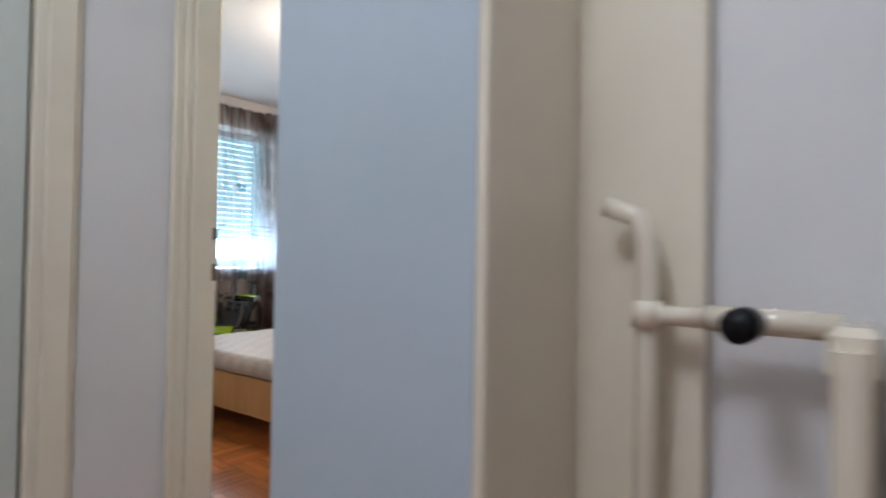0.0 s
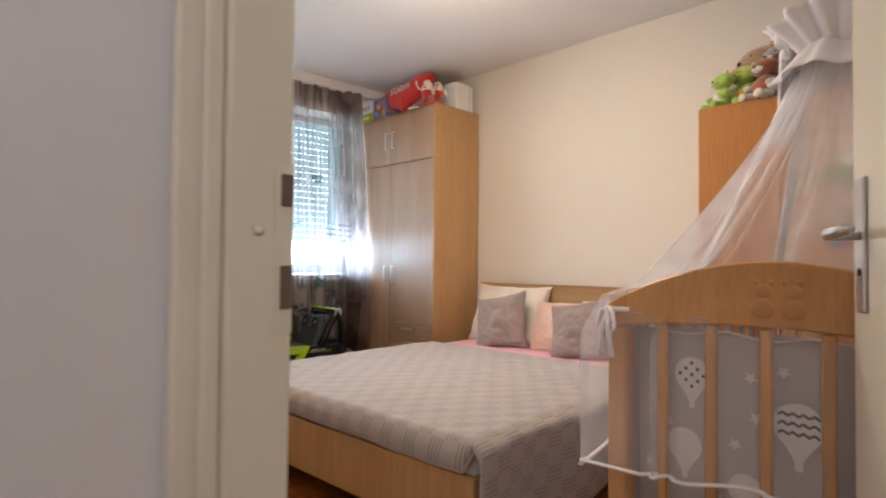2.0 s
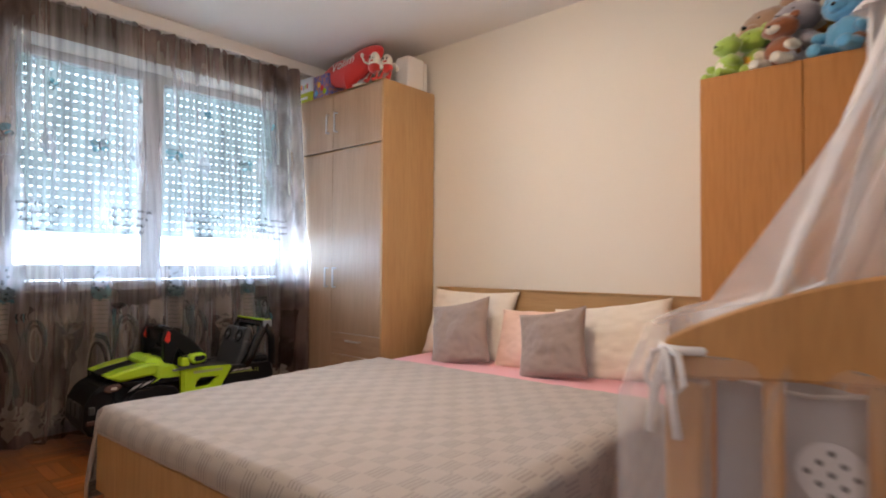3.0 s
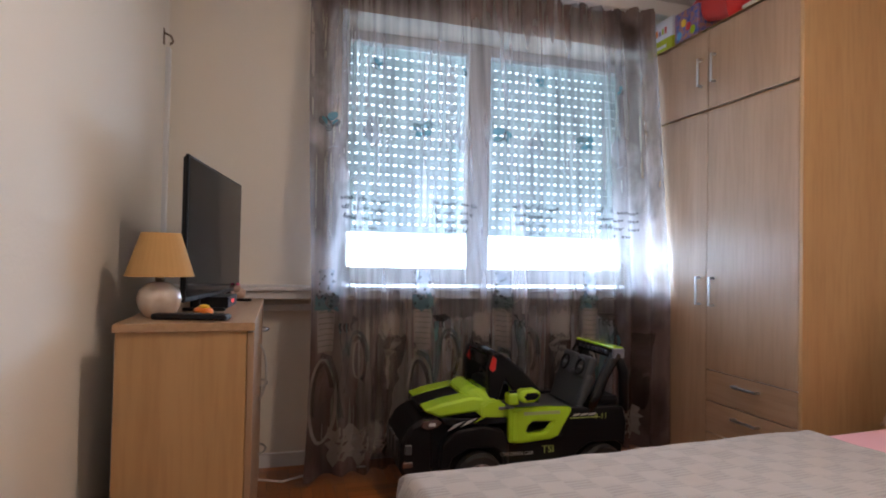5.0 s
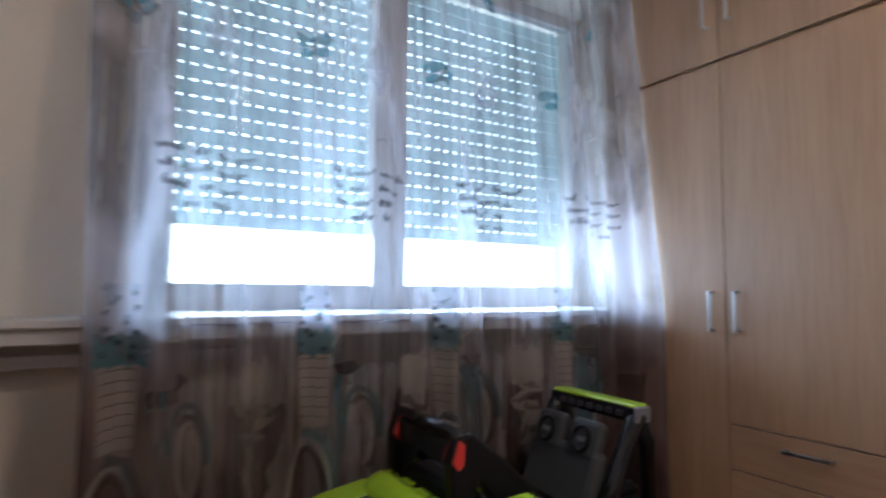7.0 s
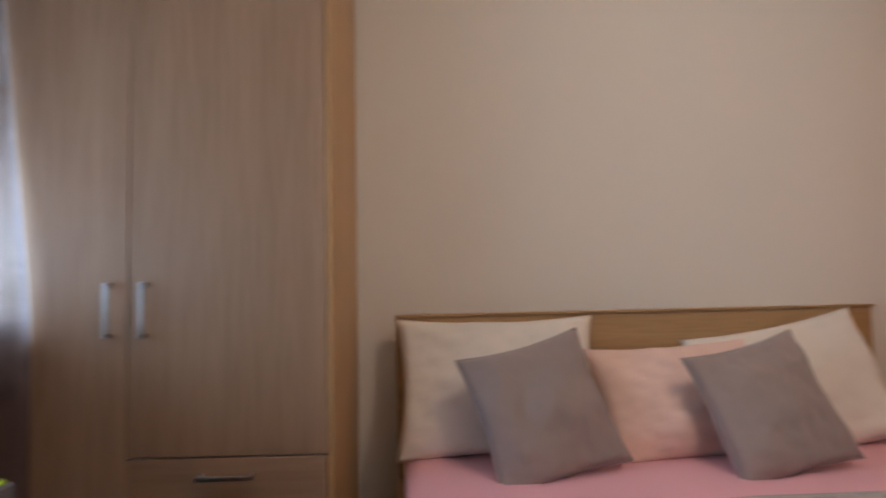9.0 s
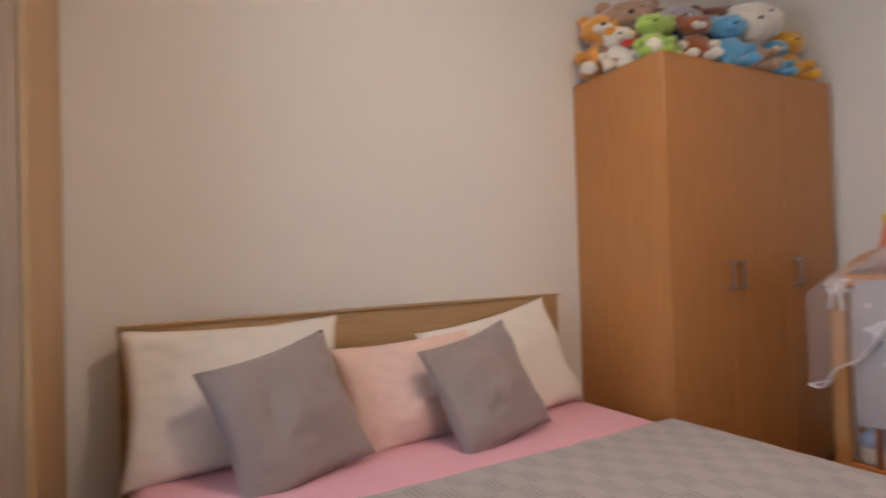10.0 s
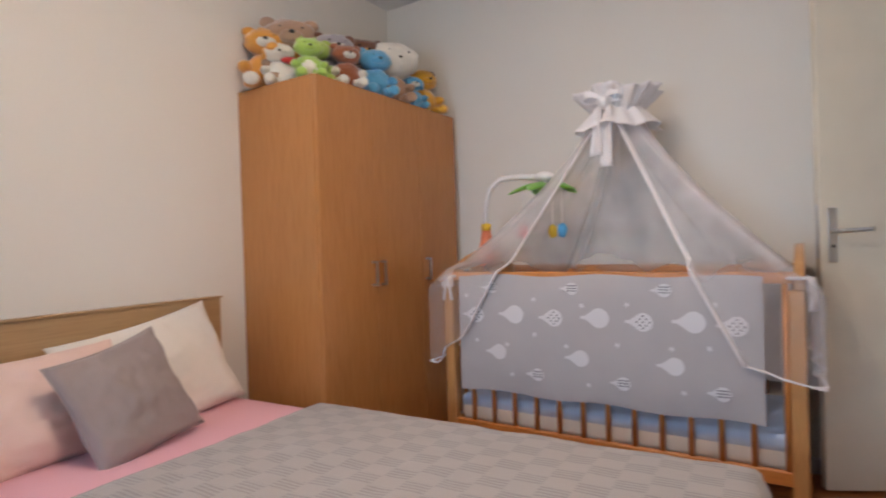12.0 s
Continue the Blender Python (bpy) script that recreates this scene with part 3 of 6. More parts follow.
def quilt_mat():
    mat = material("grey_patchwork_quilt", (0.52, 0.46, 0.42), 0.9, bump=0.4, bump_scale=180, sheen=0.25)
    n, l = mat.node_tree.nodes, mat.node_tree.links
    b = n["Principled BSDF"]
    uv = n.new("ShaderNodeTexCoord")
    mp = n.new("ShaderNodeMapping")
    mp.inputs["Scale"].default_value = (20.0, 40.0, 1)
    l.new(uv.outputs["UV"], mp.inputs[0])
    ck = n.new("ShaderNodeTexChecker")
    ck.inputs["Scale"].default_value = 1.0
    l.new(mp.outputs[0], ck.inputs[0])
    wv = n.new("ShaderNodeTexWave")
    wv.bands_direction = "Y"
    wv.inputs["Scale"].default_value, wv.inputs["Distortion"].default_value, wv.inputs["Detail"].default_value, wv.inputs["Detail Scale"].default_value = 1.25, 1.2, 2, 3
    l.new(mp.outputs[0], wv.inputs[0])
    st = n.new("ShaderNodeMapRange")
    st.inputs[1].default_value, st.inputs[2].default_value = 0.35, 0.75
    l.new(wv.outputs["Fac"], st.inputs[0])
    ml = n.new("ShaderNodeMath")
    ml.operation = "MULTIPLY"
    l.new(ck.outputs["Fac"], ml.inputs[0])
    l.new(st.outputs[0], ml.inputs[1])
    mx = n.new("ShaderNodeMix")
    mx.data_type = "RGBA"
    mx.inputs[6].default_value, mx.inputs[7].default_value = (0.41, 0.37, 0.345, 1), (0.295, 0.265, 0.255, 1)
    l.new(ml.outputs[0], mx.inputs[0])
    l.new(mx.outputs[2], b.inputs["Base Color"])
    return mat


M["quilt"] = quilt_mat()
quilt = thing("quilt", "grey patchwork quilt spread over the bed", "bedspread", (3.49, 3.10, 0), BT)


def quilt_fn(u, v):
    """u from the head end to the foot, v across; edges hang over the mattress."""
    s, t = u * 1.615, (v - 0.5) * 2.44
    x, z = -0.66 - s, 0.434
    over = 0.0
    if s > 1.52:
        d = s - 1.52
        x, z = -2.18 - min(d, 0.05) * 0.6, 0.434 - max(0, d) * 0.95
    drop = max(0.0, abs(t) - (HW - 0.03))
    y = math.copysign(min(abs(t), HW - 0.03 + drop * 0.18), t)
    if drop:
        round_off = min(drop, 0.06)
        zz = -round_off * 0.4 - max(0, drop - 0.06)
        y = math.copysign(HW - 0.03 + round_off * 0.85 + 0.022 * (drop > 0.06) * math.sin(s * 9 + (2 if t > 0 else 0)) * min(1, drop * 5), t)
        z = 0.434 + zz - (0.434 - z) * 0.2
        if s > 1.52:
            x = -2.18 - 0.05 * min(1, drop * 3)
    n = noise.noise(Vector((s * 3.2, t * 3.2, 0.3)))
    z += 0.006 * n + 0.004 * noise.noise(Vector((s * 11, t * 11, 1.3)))
    return Vector((x, y, z))


sheet("cloth", quilt_fn, 84, 110, M["quilt"], quilt, thick=0.010)
M["hem"] = material("quilt_binding", (0.42, 0.37, 0.35), 0.9, bump=0.4, bump_scale=200)
for name, pts in (("foot_hem", [quilt_fn(1, k / 80) for k in range(81)]), ("side_hem", [quilt_fn(k / 60, 0) for k in range(61)]), ("side_hem", [quilt_fn(k / 60, 1) for k in range(61)]), ("head_hem", [quilt_fn(0, k / 80) for k in range(81)])):
    tube(name, pts, 0.0065, M["hem"], quilt, 6)


# ---- pillows ----
def pillow_mesh(w, h, d, seed, pinch=0.09):
    bm = bmesh.new()
    n = 30
    sides = {}
    for s in (-1, 1):
        g = []
        for i in range(n + 1):
            row = []
            for j in range(n + 1):
                u, v = i / n * 2 - 1, j / n * 2 - 1
                e = max(abs(u), abs(v))
                bulge = (max(0, 1 - u * u) * max(0, 1 - v * v)) ** 0.42
                corner = 1 - pinch * (1 - abs(u) ** 2) * abs(v) ** 3 * 0.6 - 0
                cx = 1 - pinch * (1 - v * v) * abs(u) ** 3
                cz = 1 - pinch * (1 - u * u) * abs(v) ** 3
                fold = abs(noise.noise(Vector((u * 3.1 + v * 1.6 + seed, v * 1.2 - u * 0.5, s + seed)))) ** 0.6
                wr = 0.022 * noise.noise(Vector((u * 2.1 + seed * 5, v * 2.1, s * 1.7))) + (0.010 * noise.noise(Vector((u * 7 + seed, v * 7, s))) - 0.009 * (1 - fold) * (e > 0.2)) * min(1, 4 * (1 - e) + 0.1)
                p = Vector((u * w / 2 * cx, s * (bulge * d / 2 + wr * (bulge > 0.02)), v * h / 2 * cz))
                if s == 1 and e > 0.999:
                    row.append(sides[(i, j)])
                else:
                    vert = bm.verts.new(p if e < 0.999 else Vector((p.x, 0.004 * noise.noise(Vector((u * 5, v * 5, seed))), p.z)))
                    if s == -1 and e > 0.999:
                        sides[(i, j)] = vert
                    row.append(vert)
            g.append(row)
        for i in range(n):
            for j in range(n):
                q = (g[i][j], g[i + 1][j], g[i + 1][j + 1], g[i][j + 1])
                bm.faces.new(q if s == -1 else q[::-1])
    return bm


def pillow(label, w, h, d, mat, place, tilt, turn, roll, seed, seam=None):
    """Centre, tilt back from upright, turn about z, roll in its own plane. Faces -x."""
    ob = new("pillow")
    tagged(ob, label, "pillow", group="pillows on the bed")
    ob.matrix_world = Matrix.Translation(place) @ pose(0, 0, 0, 0, 0, -90 + turn) @ pose(0, 0, 0, -tilt) @ pose(0, 0, 0, 0, roll)
    mesh_ob("cushion", pillow_mesh(w, h, d, seed), mat, ob, smooth=True)
    if seam:
        pts = []
        for k in range(48):
            a = 2 * math.pi * k / 48
            c, s = math.cos(a), math.sin(a)
            m = max(abs(c), abs(s))
            u, v = c / m, s / m
            pts.append((u * w / 2 * (1 - 0.09 * (1 - v * v) * abs(u) ** 3), 0, v * h / 2 * (1 - 0.09 * (1 - u * u) * abs(v) ** 3)))
        tube("piping", pts, 0.0035, mat, ob, 5, closed=True)
    return ob


pillow("large ivory pillow leaning on the headboard by the tall wardrobe", 0.68, 0.46, 0.17, M["white_cloth"], (3.33, 3.62, 0.623), 20, 2, 0, 1)
pillow("large ivory pillow leaning on the headboard by the beech wardrobe", 0.66, 0.45, 0.17, M["white_cloth"], (3.33, 2.64, 0.593), 22, 4, -9, 2)
pillow("peach pillow between the grey cushions", 0.56, 0.38, 0.16, M["peach_cloth"], (3.27, 3.05, 0.573), 24, 3, -3, 3)
pillow("taupe linen cushion with piped edge on the peach pillow", 0.40, 0.41, 0.14, M["grey_cloth"], (3.12, 3.52, 0.588), 24, 8, -13, 4, True)
pillow("taupe linen cushion with piped edge leaning beside the beech wardrobe", 0.385, 0.39, 0.14, M["grey_cloth"], (3.10, 2.865, 0.585), 25, 5, -12, 5, True)


# ---- curtain ----
def curtain_material():
    mat = bpy.data.materials.new("sheer_printed_voile")
    mat.use_nodes = True
    n, l = mat.node_tree.nodes, mat.node_tree.links
    n.remove(n["Principled BSDF"])
    tc = n.new("ShaderNodeTexCoord")
    mp = n.new("ShaderNodeMapping")
    mp.inputs["Scale"].default_value = (1.5, 0.5, 0.55)
    l.new(tc.outputs["Object"], mp.inputs[0])
    n1 = n.new("ShaderNodeTexNoise")
    n1.inputs["Scale"].default_value, n1.inputs["Detail"].default_value, n1.inputs["Distortion"].default_value = 4.2, 7, 0.6
    l.new(mp.outputs[0], n1.inputs["Vector"])
    sep = n.new("ShaderNodeSeparateXYZ")
    l.new(tc.outputs["Object"], sep.inputs[0])
    # brown print at the foot; brown again at the head, pale between
    band = n.new("ShaderNodeValToRGB")
    band.color_ramp.elements[0].position, band.color_ramp.elements[0].color = 0.26, (0.205, 0.155, 0.150, 1)
    band.color_ramp.elements[1].position, band.color_ramp.elements[1].color = 0.36, (0.36, 0.36, 0.40, 1)
    e = band.color_ramp.elements.new(0.84)
    e.color = (0.36, 0.35, 0.38, 1)
    e = band.color_ramp.elements.new(0.91)
    e.color = (0.20, 0.145, 0.125, 1)
    dv = n.new("ShaderNodeMath")
    dv.operation = "MULTIPLY_ADD"
    dv.inputs[1].default_value, dv.inputs[2].default_value = 0.385, 0.0
    l.new(sep.outputs["Z"], dv.inputs[0])
    l.new(dv.outputs[0], band.inputs[0])
    cr = n.new("ShaderNodeMix")
    cr.data_type, cr.blend_type = "RGBA", "MULTIPLY"
    cr.inputs[0].default_value = 1.0
    sh = n.new("ShaderNodeValToRGB")
    sh.color_ramp.elements[0].position, sh.color_ramp.elements[0].color = 0.40, (0.50, 0.47, 0.46, 1)
    sh.color_ramp.elements[1].position, sh.color_ramp.elements[1].color = 0.60, (1.25, 1.2, 1.2, 1)
    l.new(n1.outputs["Fac"], sh.inputs[0])
    l.new(band.outputs[0], cr.inputs[6])
    l.new(sh.outputs[0], cr.inputs[7])
    mp2 = n.new("ShaderNodeMapping")
    mp2.inputs["Scale"].default_value = (16, 1, 0.6)
    l.new(tc.outputs["Object"], mp2.inputs[0])
    n2 = n.new("ShaderNodeTexNoise")
    n2.inputs["Scale"].default_value, n2.inputs["Detail"].default_value = 2.2, 3
    l.new(mp2.outputs[0], n2.inputs["Vector"])
    mr = n.new("ShaderNodeMapRange")
    mr.inputs[1].default_value, mr.inputs[2].default_value, mr.inputs[3].default_value, mr.inputs[4].default_value = 0.32, 0.68, 0.22, 0.58
    # opacity raised at the foot, at the head and at both ends
    dense = n.new("ShaderNodeValToRGB")
    dense.color_ramp.elements[0].position, dense.color_ramp.elements[0].color = 0.28, (0.25, 0.25, 0.25, 1)
    dense.color_ramp.elements[1].position, dense.color_ramp.elements[1].color = 0.37, (0, 0, 0, 1)
    for at, c in ((0.86, 0.0), (0.92, 0.3)):
        dense.color_ramp.elements.new(at).color = (c, c, c, 1)
    l.new(dv.outputs[0], dense.inputs[0])
    ends = n.new("ShaderNodeValToRGB")
    ends.color_ramp.elements[0].position, ends.color_ramp.elements[0].color = 0.36, (0.34, 0.34, 0.34, 1)
    ends.color_ramp.elements[1].position, ends.color_ramp.elements[1].color = 0.44, (0, 0, 0, 1)
    for at, c in ((0.88, 0.0), (0.93, 0.32)):
        ends.color_ramp.elements.new(at).color = (c, c, c, 1)
    dx = n.new("ShaderNodeMath")
    dx.operation = "MULTIPLY"
    dx.inputs[1].default_value = 1 / 3.0
    l.new(sep.outputs["X"], dx.inputs[0])
    l.new(dx.outputs[0], ends.inputs[0])
    s1, s2 = n.new("ShaderNodeMath"), n.new("ShaderNodeMath")
    s2.use_clamp = True
    l.new(mr.outputs[0], s1.inputs[0])
    l.new(dense.outputs[0], s1.inputs[1])
    l.new(s1.outputs[0], s2.inputs[0])
    l.new(ends.outputs[0], s2.inputs[1])
    l.new(n2.outputs["Fac"], mr.inputs[0])
    df, tl, tp, m1, m2 = (n.new(s) for s in ("ShaderNodeBsdfDiffuse", "ShaderNodeBsdfTranslucent", "ShaderNodeBsdfTransparent", "ShaderNodeMixShader", "ShaderNodeMixShader"))
    m1.inputs[0].default_value = 0.55
    l.new(cr.outputs[2], df.inputs[0])
    l.new(cr.outputs[2], tl.inputs[0])
    l.new(df.outputs[0], m1.inputs[1])
    l.new(tl.outputs[0], m1.inputs[2])
    l.new(s2.outputs[0], m2.inputs[0])
    l.new(tp.outputs[0], m2.inputs[1])
    l.new(m1.outputs[0], m2.inputs[2])
    l.new(m2.outputs[0], n["Material Output"].inputs[0])
    return mat


def veil(name, color, opaque, through=0.4, low=1.0):
    """A thin cloth: part clear, part lit from both sides."""
    mat = bpy.data.materials.new(name)
    mat.use_nodes = True
    n, l = mat.node_tree.nodes, mat.node_tree.links
    n.remove(n["Principled BSDF"])
    df, tl, tp, m1, m2 = (n.new(s) for s in ("ShaderNodeBsdfDiffuse", "ShaderNodeBsdfTranslucent", "ShaderNodeBsdfTransparent", "ShaderNodeMixShader", "ShaderNodeMixShader"))
    df.inputs[0].default_value = tl.inputs[0].default_value = (*color, 1)
    m1.inputs[0].default_value = through
    tc, nz, mr = n.new("ShaderNodeTexCoord"), n.new("ShaderNodeTexNoise"), n.new("ShaderNodeMapRange")
    nz.inputs["Scale"].default_value = 4
    mr.inputs[1].default_value, mr.inputs[2].default_value, mr.inputs[3].default_value, mr.inputs[4].default_value = 0.3, 0.7, opaque * 0.75, min(1, opaque * 1.25)
    l.new(tc.outputs["Object"], nz.inputs["Vector"])
    l.new(nz.outputs["Fac"], mr.inputs[0])
    # cloth gathered at the top, a single smooth layer where it hangs free
    sep, thin, ml = n.new("ShaderNodeSeparateXYZ"), n.new("ShaderNodeMapRange"), n.new("ShaderNodeMath")
    ml.operation = "MULTIPLY"
    thin.inputs[1].default_value, thin.inputs[2].default_value, thin.inputs[3].default_value = 0.80, 1.15, low
    l.new(tc.outputs["Object"], sep.inputs[0])
    l.new(sep.outputs["Z"], thin.inputs[0])
    l.new(mr.outputs[0], ml.inputs[0])
    l.new(thin.outputs[0], ml.inputs[1])
    l.new(ml.outputs[0], m2.inputs[0])
    l.new(df.outputs[0], m1.inputs[1])
    l.new(tl.outputs[0], m1.inputs[2])
    l.new(tp.outputs[0], m2.inputs[1])
    l.new(m1.outputs[0], m2.inputs[2])
    l.new(m2.outputs[0], n["Material Output"].inputs[0])
    return mat


M["curtain"] = curtain_material()
M["print_teal"] = veil("teal_print", (0.13, 0.26, 0.30), 0.52)
M["print_wing"] = veil("blue_green_print", (0.10, 0.30, 0.38), 0.6)
M["print_dark"] = veil("dark_print", (0.04, 0.036, 0.04), 0.62)
M["print_pale"] = veil("pale_print", (0.60, 0.54, 0.50), 0.46)
M["print_script"] = veil("ink_print", (0.03, 0.03, 0.04), 0.85)
M["print_cool"] = veil("cool_white_print", (0.62, 0.66, 0.78), 0.40)
M["print_brown"] = veil("brown_print", (0.08, 0.055, 0.05), 0.5)

CX0, CX1 = 1.035, 2.990


def curtain_y(x, z):
    low = max(0.0, 1 - z / 2.4)
    a = 0.024 + 0.010 * low
    if x > 1.35:
        a *= 0.85
    base = 4.965 if x > 1.45 else 4.965 - 0.07 * low * (1.45 - x) / 0.4
    base += 0.15 * min(1.0, max(0.0, (z - 0.88) / 1.6))
    base -= 0.06 * min(1.0, max(0.0, (x - 2.72) / 0.24))
    return base + a * math.sin(x * 52 + 1.5 * math.sin(x * 9)) + 0.5 * a * math.sin(x * 23 + z * 0.6)


curtain = thing("curtain", "sheer grey-brown voile curtain printed with bicycles and butterflies", "curtain")


def curtain_fn(u, v):
    z = 0.035 + v * 2.485
    x = CX0 + (CX1 - CX0) * u + (0.03 * (1 - v) * (1 - u) * math.sin(v * 5))
    return Vector((x, curtain_y(x, z), z))


sheet("voile", curtain_fn, 260, 26, M["curtain"], curtain)


def on_curtain(name, outline, mat):
    """A flat print on the voile: outline of (x, z)."""
    bm = bmesh.new()
    vs = [bm.verts.new((x, curtain_y(x, z) - 0.004, z)) for x, z in outline]
    bm.faces.new(vs)
    bmesh.ops.triangulate(bm, faces=bm.faces[:])
    return mesh_ob(name, bm, mat, curtain)


def stroke(points, width, mat, name="print_line"):
    bm = bmesh.new()
    prev = None
    for i, (x, z) in enumerate(points):
        a, b = points[max(i - 1, 0)], points[min(i + 1, len(points) - 1)]
        d = Vector((b[0] - a[0], b[1] - a[1]))
        d = d.normalized() if d.length > 0 else Vector((1, 0))
        nx, nz = -d.y * width / 2, d.x * width / 2
        pair = [bm.verts.new((x + nx, curtain_y(x + nx, z) - 0.005, z + nz)), bm.verts.new((x - nx, curtain_y(x - nx, z) - 0.005, z - nz))]
        if prev:
            bm.faces.new((prev[0], prev[1], pair[1], pair[0]))
        prev = pair
    return mesh_ob(name, bm, mat, curtain)


def arc(cx, cz, r, a0=0, a1=360, n=28, squash=0.8):
    return [(cx + squash * r * math.cos(radians(a0 + (a1 - a0) * k / n)), cz + r * math.sin(radians(a0 + (a1 - a0) * k / n))) for k in range(n + 1)]


def butterfly(cx, cz, s, turn):
    for side in (-1, 1):
        for lobe, (dx, dz, rx, rz) in enumerate(((0.55, 0.35, 0.5, 0.42), (0.42, -0.42, 0.36, 0.34))):
            pts = []
            for k in range(12):
                a = 2 * math.pi * k / 12
                px, pz = side * (dx + rx * math.cos(a)) * s, (dz + rz * math.sin(a)) * s
                c, sn = math.cos(radians(turn)), math.sin(radians(turn))
                pts.append((cx + px * c - pz * sn, cz + px * sn + pz * c))
            on_curtain("butterfly_wing", pts, M["print_wing"])
    c, sn = math.cos(radians(turn)), math.sin(radians(turn))
    stroke([(cx - 0.6 * s * -sn, cz - 0.6 * s * c), (cx + 0.6 * s * -sn, cz + 0.6 * s * c)], 0.008, M["print_dark"])


def patch(name, mat, x0, x1, z0, z1, waist=0.0, lean=0.0, ragged=0.0, seed=0):
    """A printed area that follows the folds; waist narrows its foot, ragged roughens its head."""
    bm = bmesh.new()
    nx, nz = 12, 10
    g = []
    for j in range(nz + 1):
        v = j / nz
        row = []
        for i in range(nx + 1):
            u = i / nx
            cx, hw = (x0 + x1) / 2 + lean * (v - 0.5), (x1 - x0) / 2 * (1 - waist * (1 - v))
            x = cx + (2 * u - 1) * hw + ragged * 0.4 * noise.noise(Vector((v * 9, seed, 0)))
            z = z0 + (z1 - z0) * v + (ragged * noise.noise(Vector((u * 7, seed, 3))) if j in (0, nz) else 0)
            row.append(bm.verts.new((x, curtain_y(x, z) - 0.004, z)))
        g.append(row)
    for a, b in zip(g, g[1:]):
        for i in range(nx):
            bm.faces.new((a[i], a[i + 1], b[i + 1], b[i]))
    return mesh_ob(name, bm, mat, curtain)


def oval(cx, cz, rx, rz, a0=0, a1=360, n=28):
    return [(cx + rx * math.cos(radians(a0 + (a1 - a0) * k / n)), cz + rz * math.sin(radians(a0 + (a1 - a0) * k / n))) for k in range(n + 1)]


def scribble(x0, z0, length, seed):
    """One line of running handwriting that cannot be read: words of small slanted loops."""
    x, w = x0, random.Random(seed)
    while x < x0 + length:
        word = w.uniform(0.03, 0.075)
        n = int(word / 0.0022)
        tall = [w.random() < 0.16 for _ in range(n)]
        pts = []
        for k in range(n):
            ph = k * 1.15
            up = 0.0085 * math.sin(ph) + (0.014 if tall[k] else 0) * max(0, math.sin(ph))
            pts.append((min(CX1 - 0.004, x + k * 0.0022 + 0.45 * up), z0 + up - 0.05 * (x - x0)))
        if len(pts) > 2 and pts[0][0] < CX1 - 0.02:
            stroke(pts, 0.0034, M["print_script"], "script_line")
        x += word + w.uniform(0.012, 0.022)


